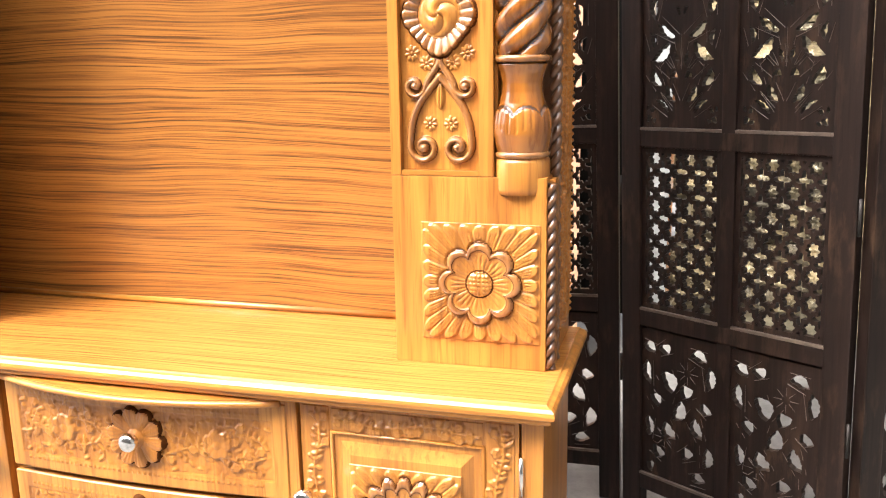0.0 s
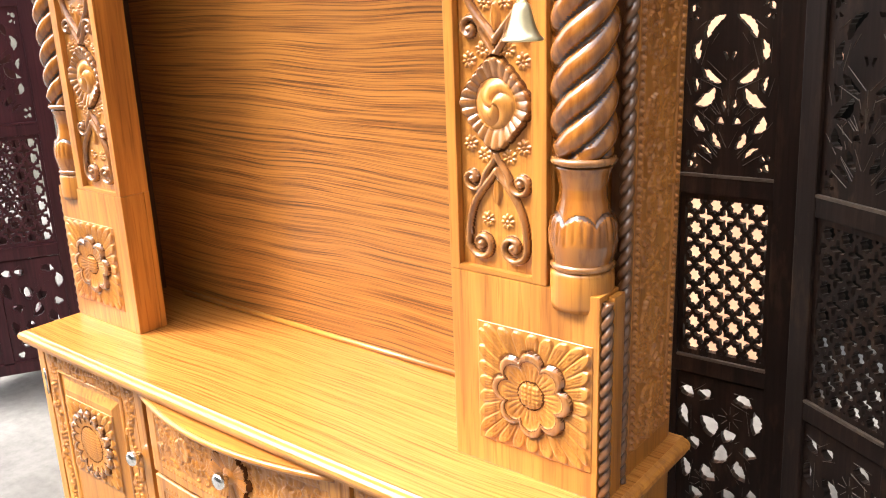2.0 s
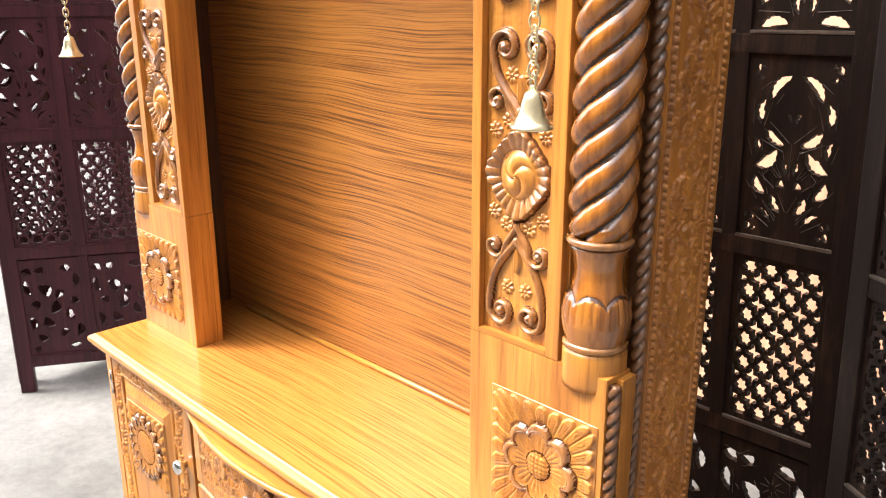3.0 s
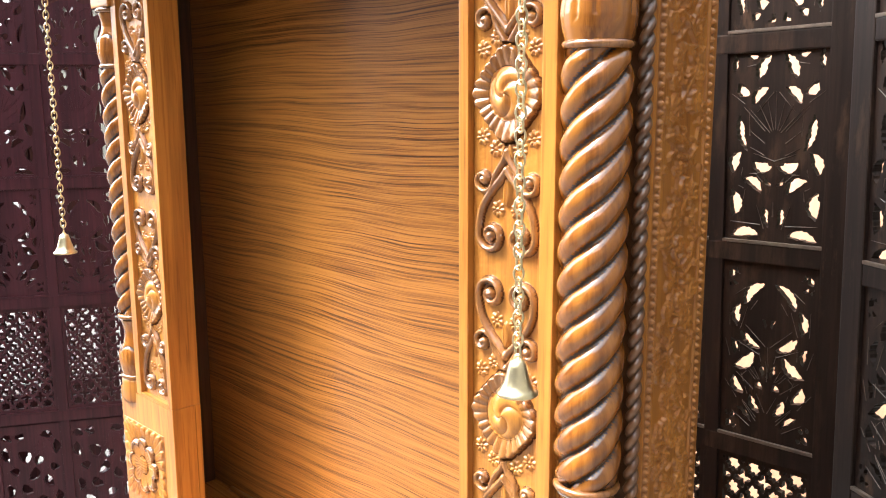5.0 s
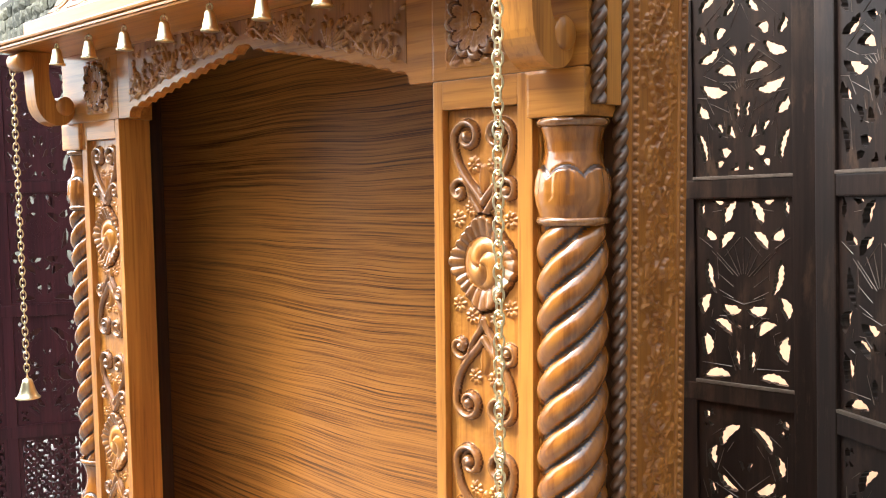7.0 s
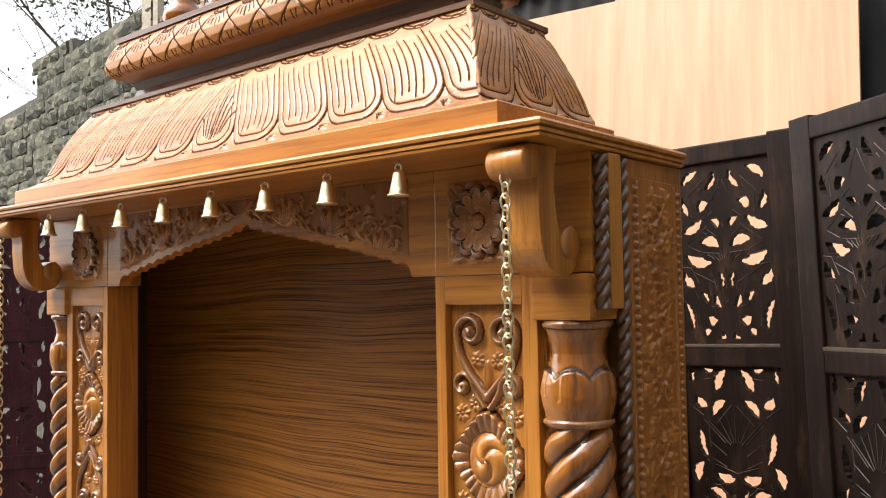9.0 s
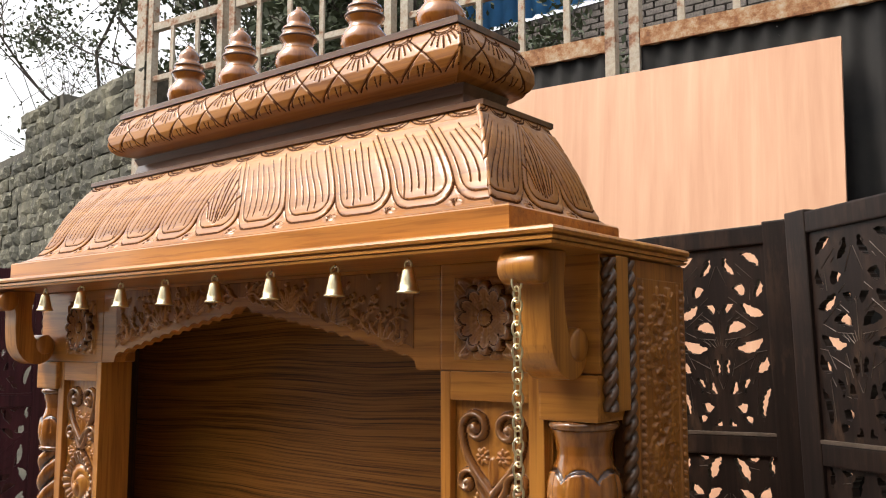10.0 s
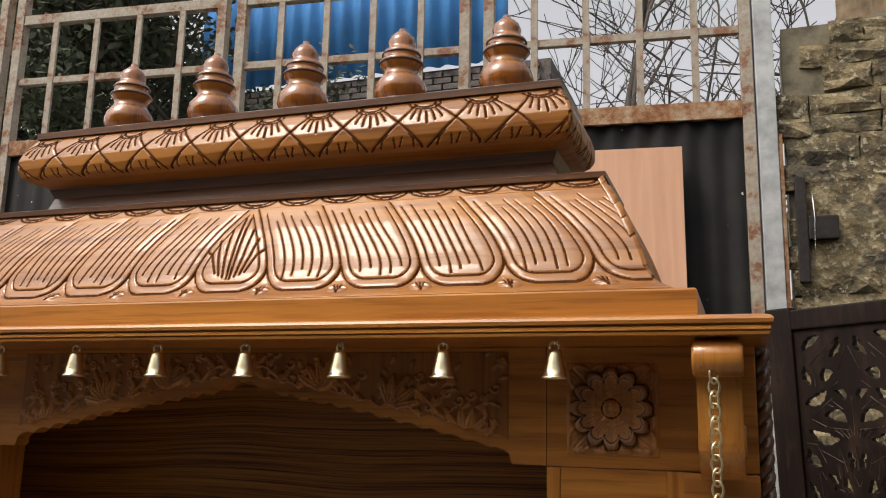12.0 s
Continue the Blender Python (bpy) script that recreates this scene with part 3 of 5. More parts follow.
def pillar_panel():
    w, h, zc = 0.113, 0.797, 1.2065
    c = Carving(w, h, 0.0010)
    for zi, zo in ((0.840, 0.925), (1.176, 1.112), (1.250, 1.318), (1.572, 1.508)):
        lyre(c, zi - zc, zo - zc)
    for z in (1.022, 1.422):
        yy = (c.Y - (z - zc)) / 1.10
        rad, ang = np.hypot(c.X, yy), np.arctan2(yy, c.X)
        four = np.abs(np.cos(2 * ang))
        eight = np.abs(np.cos(4 * ang))
        edge = 0.0402 + 0.0085 * four ** 1.6 + 0.0030 * eight ** 0.5 + 0.0014 * np.abs(np.cos(12 * ang)) ** 0.6
        f = rad / edge
        frill = 0.0105 * np.clip((f - 0.50) / 0.42, 0, 1) ** 0.7 * np.clip((1.0 - f) / 0.05, 0, 1) ** 0.5
        frill *= 0.62 + 0.38 * np.abs(np.cos(12 * ang)) ** 0.6
        frill *= 0.80 + 0.20 * eight ** 0.4
        dome = 0.0125 * np.sqrt(np.clip(1 - (rad / 0.0285) ** 2, 0, 1))
        swirl = np.mod(ang / (2 * math.pi) * 3 + rad * 34.0, 1.0)
        dome = np.where(rad < 0.0285, dome * (0.50 + 0.50 * np.sin(swirl * math.pi) ** 0.6), dome)
        c.H = np.where(f < 1.03, np.maximum(frill, np.maximum(dome, 0.0006)), c.H)
        c.S = np.where((f < 1.03) & (rad > 0.030), 2.0, np.where(f < 1.03, 0.0, c.S))
        c.S = np.where((f > 0.99) & (f < 1.05), 1.0, c.S)
        for sz in (-1, 1):
            for sx in (-1, 1):
                c.daisy(sx * 0.0400, z - zc + sz * 0.052, 0.0108, 0.0036)
                c.daisy(sx * 0.0190, z - zc + sz * 0.0655, 0.0108, 0.0036, 8, 0.5)
    c.rough_ground(0.0007, 0.005, 9)
    return c.mesh(0.003)


def spiral_ripple(a, r, z):
    return r - 0.0105 + 0.012 * abs(math.cos(2.0 * (a - 2 * math.pi * z / 0.158))) ** 0.62


def spiral_stain(a, z):
    return 1 if abs(math.cos(2.0 * (a - 2 * math.pi * z / 0.158))) < 0.24 else 0


def rope_ripple(a, r, z):
    return r - 0.0040 + 0.0055 * abs(math.cos(a - 2 * math.pi * z / 0.036)) ** 0.8


def rope_stain(a, z):
    return 1 if abs(math.cos(a - 2 * math.pi * z / 0.036)) < 0.42 else 0


PANEL = pillar_panel()
TILE = flower_tile(0.174, 0.058, 8, 0.0013, 28, 0.0095)
SQTILE = flower_tile(0.100, 0.043, 12, 0.0012, 16, 0.011, 0.22)
zs = [0.964 + (1.473 - 0.964) * k / 200 for k in range(201)]
SPIRAL = lathe([(0.0330, 0.9625)] + [(0.0395 * min(1.0, 0.86 + 0.14 * min((z - 0.964), (1.473 - z)) / 0.015), z) for z in zs] + [(0.0330, 1.4735)], 96, spiral_ripple, spiral_stain)
CUP_LOW = [(0.0340, 0.832), (0.0375, 0.846), (0.0400, 0.860), (0.0400, 0.874), (0.0375, 0.888), (0.0325, 0.902), (0.0295, 0.916), (0.0292, 0.928), (0.0320, 0.942), (0.0365, 0.954)]
CUP_HIGH = [(0.0340, 1.477), (0.0385, 1.493), (0.0402, 1.506), (0.0395, 1.518), (0.0370, 1.530), (0.0335, 1.541), (0.0310, 1.551), (0.0318, 1.561), (0.0365, 1.578)]


def petal_edge(a, z0):
    return z0 + 0.013 * abs(math.cos(3.0 * a + 0.4)) ** 0.55


def cup(profile, z0, flutes):
    """A turned vase whose belly is wrapped in pointed petals with a dark cut edge and shallow flutes."""
    zz = [profile[0][1] + (profile[-1][1] - profile[0][1]) * k / 64 for k in range(65)]
    fine = [(float(np.interp(z, [p[1] for p in profile], [p[0] for p in profile])), z) for z in zz]

    def shape(a, r, z):
        d = petal_edge(a, z0) - z
        lift = 0.0030 * min(1.0, max(0.0, d / 0.003))
        cut = 0.0014 * max(0.0, abs(math.cos(flutes * a)) - 0.86) / 0.14 if 0.002 < d < 0.030 else 0.0
        return r + lift - cut - (0.0010 if -0.0025 < d < 0.0 else 0.0)

    def dark(a, z):
        d = petal_edge(a, z0) - z
        return 1 if -0.0022 < d < 0.0026 else 0

    return lathe(fine, 160, shape, dark)


CUPS = (cup(CUP_LOW, 0.884, 12.0), cup(CUP_HIGH, 1.522, 6.0))



def ring(z, r=0.0360, t=0.0052):
    pts = [(r * math.cos(2 * math.pi * k / 32), r * math.sin(2 * math.pi * k / 32), z) for k in range(32)]
    return tube(pts, t, 8, True)


def rope(z0, z1):
    n = int((z1 - z0) / 0.0015)
    return lathe([(0.0078, z0 + (z1 - z0) * k / n) for k in range(n + 1)], 24, rope_ripple, rope_stain)


ROPE_FULL, ROPE_LOW, ROPE_HIGH = rope(TOP + 0.002, 1.768), rope(TOP + 0.002, 0.792), rope(1.600, 1.768)
RINGS = {z: ring(z) for z in (0.831, 0.961, 1.475, 1.5830)}
side_c = Carving(0.124, 1.20, 0.0014)
for s in (-1, 1):
    border_dots(side_c, "y", s * 0.0545, 1.19, 0.0105, 0.0042)
    side_c.ridge([(s * 0.048, -0.595), (s * 0.048, 0.595)], 0.0016, 0.0022)
vine(side_c, "y", 0.0, 1.18, 0.020, 51, 0.018, 0.016)
side_c.H *= 1.5
vine(side_c, "y", 0.024, 1.18, -0.010, 52, 0.011, 0.011)
vine(side_c, "y", -0.022, 1.18, 0.012, 53, 0.012, 0.012)
rr = random.Random(77)
for k in range(150):
    side_c.flower(rr.uniform(-0.042, 0.042), rr.uniform(-0.585, 0.585), rr.uniform(0.003, 0.006), 6, 0.0045, 0.35)
for k in range(9):
    side_c.flower(0.018 * (-1) ** k, -0.53 + 0.132 * k, 0.015, 8, 0.0065, 0.3)
# the low ground between the border beads takes the darker teak
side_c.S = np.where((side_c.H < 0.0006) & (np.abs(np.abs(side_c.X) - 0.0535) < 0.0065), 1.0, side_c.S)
SIDE = side_c.mesh(0.003)

for s in (-1, 1):
    def bx(x0, x1, *r, **k):
        return box(*((x0, x1) if s > 0 else (-x1, -x0)), *r, **k)

    part("pillar_base", bx(PI, 0.619, 0.0, 0.0495, TOP + 0.0005, 0.800, bevel=0.002), teak_z, shrine)
    part("pillar_back", bx(PI, 0.600, 0.050, 0.062, TOP + 0.0005, 0.8, bevel=0.001), teak_z, shrine)
    part("pillar_core", bx(PI + 0.001, 0.548, 0.0125, 0.062, 0.8003, 1.6402, bevel=0.001), teak_z, shrine)
    part("pillar_stile", bx(PI, 0.4095, 0.0, 0.0125, 0.8005, 1.640, bevel=0.0015), teak_z, shrine)
    part("pillar_stile", bx(0.5235, 0.5445, 0.0, 0.0125, 0.8005, 1.640, bevel=0.0015), teak_z, shrine)
    part("pillar_rail", bx(0.4097, 0.5233, 0.0, 0.0125, 0.8005, 0.8078, bevel=0.001), teak_x, shrine)
    part("pillar_rail", bx(0.4097, 0.5233, 0.0, 0.0125, 1.6055, 1.640, bevel=0.001), teak_x, shrine)
    part("carved_panel", PANEL, [carved, groove_stain, scroll_wood], shrine, "panel carved with scrolls and two rosettes", at(s * 0.4665, 0.0110, 1.2065))
    part("flower_tile", TILE, [carved, groove_stain, scroll_wood], shrine, "square carved flower tile", at(s * 0.524, -0.001, 0.647))
    part("capital_board", bx(PI, 0.617, 0.0, 0.0675, 1.6405, 1.772, bevel=0.002), teak_x, shrine)
    part("square_flower", SQTILE, [carved, groove_stain, scroll_wood], shrine, "small square carved flower", at(s * 0.467, -0.001, 1.704))
    part("corner_strip", bx(0.602, 0.6225, 0.055, 0.066, TOP + 0.0005, 1.771, bevel=0.0015), stain_and_shade, shrine)
    part("post_backing", bx(0.5485, 0.618, 0.063, 0.067, 0.8002, 1.6402, bevel=0.001), teak_z, shrine)
    part("side_board", bx(0.602, 0.6230, 0.068, BACK, TOP + 0.0005, 1.771, bevel=0.002), side_wood, shrine)
    if s > 0:
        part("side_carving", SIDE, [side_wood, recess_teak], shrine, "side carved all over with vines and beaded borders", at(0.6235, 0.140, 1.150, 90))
    for z0, z1, rp in ((TOP + 0.0005, 0.796, ROPE_LOW), (1.600, 1.771, ROPE_HIGH)):
        part("corner_block", bx(0.6192, 0.6285, 0.020, 0.048, z0, z1, bevel=0.0015), teak_z, shrine)
        part("rope_moulding", rp, [rope_wood, stain_and_shade], shrine, "dark twisted rope moulding", at(s * 0.6230, 0.011, 0))
    part("rope_moulding", ROPE_FULL, [rope_wood, stain_and_shade], shrine, "dark twisted rope moulding", at(s * 0.6215, 0.0585, 0))
    px, py = s * 0.5785, 0.029
    post = part("spiral_column", SPIRAL, [column_wood, stain_and_shade], shrine, "spiral-turned column", at(px, py, 0))
    part("column_foot", lathe([(0.0385, 0.776), (0.0400, 0.784), (0.0400, 0.820), (0.0375, 0.827)], 36), teak_z, post, "", at(px, py, 0))
    part("column_head", box(-0.0375, 0.0385, -0.036, 0.030, 1.588, 1.6395, 0.004), teak_x, post, "", at(px, py, 0))
    for me in CUPS:
        part("cup", me, [column_wood, stain_and_shade], post, "glossy turned cup wrapped in carved petals", at(px, py, 0))
    for z, me in RINGS.items():
        part("ring", me, scroll_wood, post, "brown polished ring", at(px, py, 0))

# arch board with a scalloped lower edge
ARCH_Y0, ARCH_Y1 = 0.0005, 0.022


def arch_z(x):
    if abs(x) > 0.352:
        return 1.641
    v = min(1.0, abs(x) / 0.352)
    curve_z = 1.729 - 0.009 * min(1.0, v / 0.10) - 0.069 * v ** 1.25
    return curve_z + 0.0052 * abs(math.sin(math.pi * x / 0.0271)) ** 0.8


xs = [-0.3935 + 0.787 * k / 260 for k in range(261)]
verts = [(x, y, z) for x in xs for y, z in ((ARCH_Y0, arch_z(x)), (ARCH_Y0, 1.7545), (ARCH_Y1, 1.7545), (ARCH_Y1, arch_z(x)))]
faces = [(4 * i + k, 4 * i + (k + 1) % 4, 4 * i + 4 + (k + 1) % 4, 4 * i + 4 + k) for i in range(260) for k in range(4)]
faces += [(3, 2, 1, 0), (1040, 1041, 1042, 1043)]
bm = bmesh.new()
vs = [bm.verts.new(v) for v in verts]
for f in faces:
    bm.faces.new([vs[k] for k in f])
part("arch_board", from_bm("arch", bm), teak_x, shrine, "cusped arch board with scalloped edge")
part("lintel", box(-0.3935, 0.3935, 0.0, 0.024, 1.7548, 1.772, 0.001), teak_x, shrine)
ca = Carving(0.70, 0.118, 0.0013)
rnd = random.Random(91)
for s in (-1, 1):
    # a wandering stem with curled leaves, lilies and round blossoms
    stem = [(s * (0.005 + 0.335 * k / 50), 0.030 - 0.045 * (k / 50) ** 1.3 + 0.014 * math.sin(k * 0.42)) for k in range(51)]
    ca.ridge(stem, 0.0022, 0.0042)
    for k in range(2, 50, 3):
        x, z = stem[k]
        for side in (-1, 1):
            a = math.atan2(side, s * 0.8) + rnd.uniform(-0.4, 0.4)
            L = rnd.uniform(0.016, 0.024)
            ca.leaf(x, z, x + L * math.cos(a), z + L * math.sin(a), 0.0036, 0.0046)
            b2 = a + 0.7 * side
            ca.leaf(x, z, x + 0.7 * L * math.cos(b2), z + 0.7 * L * math.sin(b2), 0.0030, 0.0040)
            ca.ridge(spiral(x + 1.35 * L * math.cos(a), z + 1.35 * L * math.sin(a), 0.0065, a + 2.5, 0.9, 18, side), 0.0016, 0.0036)
    for cx, cz, tilt in ((0.300, -0.026, 75), (0.205, 0.012, 60), (0.115, 0.030, 100)):
        ca.H = np.where(np.hypot(ca.X - s * cx, ca.Y - cz) < 0.024, 0.0, ca.H)
        for q in (-50, -25, 0, 25, 50):
            a = radians(tilt + q)
            ca.leaf(s * cx, cz - 0.018, s * (cx + 0.040 * math.cos(a)), cz - 0.018 + 0.040 * math.sin(a), 0.0062, 0.0058)
    for k in range(26):
        ca.flower(s * rnd.uniform(0.01, 0.345), rnd.uniform(-0.05, 0.056), rnd.uniform(0.004, 0.007), 5, 0.0046, 0.35)
    for k in range(60):
        x, z, a = s * rnd.uniform(0.01, 0.345), rnd.uniform(-0.055, 0.056), rnd.uniform(0, 6.28)
        ca.leaf(x, z, x + 0.011 * math.cos(a), z + 0.011 * math.sin(a), 0.0026, 0.0034)
# ground below 1 mm of relief takes the darker teak
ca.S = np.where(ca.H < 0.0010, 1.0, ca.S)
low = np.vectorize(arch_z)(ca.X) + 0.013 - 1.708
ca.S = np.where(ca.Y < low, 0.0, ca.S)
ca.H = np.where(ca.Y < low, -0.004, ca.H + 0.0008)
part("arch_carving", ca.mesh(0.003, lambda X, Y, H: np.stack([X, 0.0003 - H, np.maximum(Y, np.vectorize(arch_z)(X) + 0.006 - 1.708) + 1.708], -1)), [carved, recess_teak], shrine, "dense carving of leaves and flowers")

# scroll brackets
path = [(-0.068, 1.771), (-0.100, 1.768), (-0.110, 1.752), (-0.100, 1.740), (-0.086, 1.742), (-0.080, 1.730), (-0.079, 1.700), (-0.074, 1.664), (-0.057, 1.642), (-0.033, 1.635),
        (-0.012, 1.645), (-0.003, 1.668), (-0.012, 1.688), (-0.025, 1.690), (-0.031, 1.682), (-0.041, 1.684), (-0.048, 1.706), (-0.050, 1.740), (-0.046, 1.771)]


def smooth_loop(pts, k=4):
    n = len(pts)
    out = []
    for i in range(n):
        p0, p1, p2, p3 = (Vector((*pts[(i + d) % n], 0)) for d in (-1, 0, 1, 2))
        for q in range(k):
            t = q / k
            v = 0.5 * ((2 * p1) + (p2 - p0) * t + (2 * p0 - 5 * p1 + 4 * p2 - p3) * t * t + (3 * p1 - p0 - 3 * p2 + p3) * t ** 3)
            out.append((v.x, min(v.y, 1.7715)))
    return out


BRACKET = slab_profile(smooth_loop(path), -0.021, 0.021)
ROLL = lathe([(0.004, -0.0235), (0.0165, -0.0235), (0.018, -0.021), (0.018, 0.021), (0.0165, 0.0235), (0.004, 0.0235)], 24)
for s in (-1, 1):
    br = part("scroll_bracket", BRACKET, teak_z, shrine, "S-scroll bracket under the eave", at(s * 0.582, 0, 0))
    part("roll", ROLL, teak_x, br, "", at(s * 0.582, -0.0935, 1.7525) @ pose(0, 0, 0, 0, 90, 0))
    part("roll", ROLL, teak_x, br, "", at(s * 0.582, -0.0215, 1.672) @ pose(0, 0, 0, 0, 90, 0))

# ---- roof ----
RX = 0.006
part("eave", moulding(-0.634, 0.634, -0.120, 0.208, [(0.012, 1.7722), (0.005, 1.7730), (0.004, 1.7758), (0.0072, 1.7764), (0.0072, 1.7771), (0.003, 1.7777), (0.003, 1.7812), (0.0064, 1.7818), (0.0064, 1.7826), (0.001, 1.7840), (0.0, 1.7875), (0.002, 1.7905), (0.008, 1.7925), (0.014, 1.793)]), teak_x, shrine, "reeded eave board")
part("roof_plinth", moulding(-0.562 + RX, 0.559 + RX, -0.096, 0.150, [(0, 1.7932), (0, 1.8195), (0.002, 1.8215)]), teak_x, shrine)
QH = [0, 0.05, 0.10, 0.16, 0.25, 0.37, 0.52, 0.68, 0.84, 0.94, 1.0]
QV = [0.0, 0.16, 0.26, 0.335, 0.40, 0.465, 0.56, 0.69, 0.845, 0.945, 1.0]
ZB, ZT = 1.8215, 1.9665


def petals(width, height):
    """Long round-bottomed petals that lean away from a middle fan, cut with dark grooves, under a band of small scallops."""
    c = Carving(width, height, 0.0011)
    W, B, half = 0.107, -height / 2, 0.055
    v = (c.Y - B) / height
    lean = 0.058 * np.clip((v - 0.26) / 0.74, 0, 1) ** 1.5
    X0 = np.abs(c.X) + lean
    u = np.mod((X0 - half) / W, 1.0)
    number = np.floor((X0 - half) / W) + 10 * (c.X > 0)
    dx = np.where(X0 < half, half - X0, W / 2 - np.abs(u - 0.5) * W)
    dy = (v - 0.085) * height
    R = 0.036
    inner = np.where((dx < R) & (dy < R), R - np.hypot(R - dx, R - dy), np.minimum(dx, dy))
    c.H = 0.0030 + 0.0008 * np.clip((0.42 - v) / 0.26, 0, 1) * np.clip(inner / 0.004, 0, 1) + 0.0012 * np.clip(inner / 0.02, 0, 1) * (v < 0.9)
    c.H = np.where(inner < 0, 0.0021, c.H)

    def cut(d, wide, deep, where):
        k = np.where(where, np.clip(1 - np.abs(d) / wide, 0, 1), 0)
        c.H -= deep * np.sqrt(k)
        c.S = np.maximum(c.S, (k > 0.42).astype(float))

    cut(inner, 0.0017, 0.0015, v < 0.90)
    cut(inner - 0.0115, 0.0015, 0.0012, v < 0.84)
    wobble = 0.035 * np.sin(v * 7.0 + number * 1.7)
    for k, q in enumerate((0.245, 0.37, 0.49, 0.61, 0.735)):
        lo = 0.22 + 0.04 * np.sin(number * 2.3 + k * 1.9)
        hi = 0.80 - 0.05 * np.cos(number * 1.3 + k * 2.1)
        cut((u - q - wobble * (0.4 + 0.2 * k)) * W, 0.0015, 0.0012, (X0 > half) & (v > lo) & (v < hi))
    for s in (-1, 1):
        for q in range(4):
            tx = 0.004 + 0.0125 * q
            c.groove([(s * tx * 0.55, B + height * (0.20 + 0.02 * q)), (s * tx * 0.85, B + height * (0.40 + 0.01 * q)), (s * tx * 1.05, B + height * (0.80 - 0.11 * q))], 0.0019, 0.0014)
        for k in range(int(width / 2 / W) + 1):
            a = half + k * W
            c.leaf(s * (a - 0.015), B + 0.085 * height, s * (a + 0.015), B + 0.085 * height, 0.0075, 0.0050)
            for q in (-1, 0, 1):
                c.groove([(s * a, B + 0.05 * height), (s * (a + 0.006 * q), B + 0.125 * height)], 0.0012, 0.0012)
    P = 0.072
    for k in range(-int(width / 2 / P) - 1, int(width / 2 / P) + 2):
        for r in (0.034, 0.024):
            pts = [(k * P + r * math.cos(math.pi * (1 + j / 10)), B + height * 1.0 + r * 0.36 * math.sin(math.pi * (1 + j / 10))) for j in range(11)]
            c.groove(pts, 0.0015, 0.0013)
    return c


def dome_front(X, Y, H):
    v = np.clip(Y / 0.150 + 0.5, 0, 1)
    q = np.interp(v, QH, QV)
    k = 1 - q * (0.082 / 0.535)
    return np.stack([X * k + RX, -0.090 + 0.094 * q - H * 0.85, ZB + (ZT - ZB) * v + H * 0.5], -1)


def dome_side(X, Y, H):
    v = np.clip(Y / 0.150 + 0.5, 0, 1)
    q = np.interp(v, QH, QV)
    yc = 0.0525 + 0.018 * q
    return np.stack([0.535 + RX - 0.082 * q + H * 0.85, yc + X * (1 - q * 0.46), ZB + (ZT - ZB) * v + H * 0.5], -1)


roof = part("dome_roof", moulding(-0.532 + RX, 0.532 + RX, -0.086, 0.194, [(0.094 * q + 0.008, ZB + (ZT - ZB) * h) for h, q in zip(QH, QV)]), roof_wood, shrine, "curved roof carved with long petals")
part("petal_face", petals(1.07, 0.150).mesh(0.004, dome_front), [roof_wood, groove_stain], roof)
part("petal_face", petals(0.285, 0.150).mesh(0.004, dome_side), [roof_wood, groove_stain], roof)
part("roof_fascia", moulding(-0.458 + RX, 0.458 + RX, -0.003, 0.160, [(0.004, 1.9660), (0.0, 1.9672), (0.0, 1.9740), (0.003, 1.9755)]), brown, shrine, "dark brown strip round the roof")
part("roof_neck", moulding(-0.402 + RX, 0.402 + RX, 0.034, 0.150, [(0.0, 1.9757), (0.010, 1.987), (0.016, 2.006), (0.010, 2.019)]), brown, shrine)
CH = [0, 0.06, 0.16, 0.30, 0.50, 0.72, 0.90, 1.0]
CO = [0.034, 0.014, 0.004, 0.0, 0.0, 0.005, 0.013, 0.018]


def cornice_relief(width):
    h = 0.078
    c = Carving(width, h, 0.0011)
    P = 0.078
    n = int(width / P) + 2
    for k in range(-n, n + 1):
        x = k * P / 2
        if k % 2:
            for s in (-1, 1):
                c.groove([(x - s * 0.026, h / 2 - 0.006), (x - s * 0.004, h / 2 - 0.030), (x + s * 0.035, -h / 2 + 0.009)], 0.0022, 0.0014)
                c.groove([(x + s * 0.014, -h / 2 + 0.026), (x + s * 0.021, -h / 2 + 0.019), (x + s * 0.023, -h / 2 + 0.010)], 0.0015, 0.0010)
                c.groove([(x + s * 0.003, -h / 2 + 0.010), (x + s * 0.006, -h / 2 + 0.022)], 0.0014, 0.0010)
        else:
            for r in (0.022, 0.015):
                c.groove([(x + r * math.cos(math.pi * (1 + j / 10)), h / 2 - 0.004 + r * 0.50 * math.sin(math.pi * (1 + j / 10))) for j in range(11)], 0.0018, 0.0014)
            for a in (-0.9, -0.42, 0.0, 0.42, 0.9):
                c.groove([(x + 0.017 * math.sin(a), h / 2 - 0.019 + 0.005 * abs(a)), (x + 0.024 * math.sin(a), h / 2 - 0.030 + 0.006 * abs(a)), (x + 0.027 * math.sin(a), h / 2 - 0.039 + 0.010 * abs(a))], 0.0017, 0.0013)
    return c


def cornice_front(X, Y, H):
    v = np.clip(Y / 0.078 + 0.5, 0, 1)
    o = np.interp(v, CH, CO)
    return np.stack([X * (1 - o / 0.418) + RX, 0.004 + o - H, 2.019 + 0.073 * v], -1)


def cornice_side(X, Y, H):
    v = np.clip(Y / 0.078 + 0.5, 0, 1)
    o = np.interp(v, CH, CO)
    return np.stack([0.418 + RX - o + H, 0.090 + X * (1 - o / 0.09), 2.019 + 0.073 * v], -1)


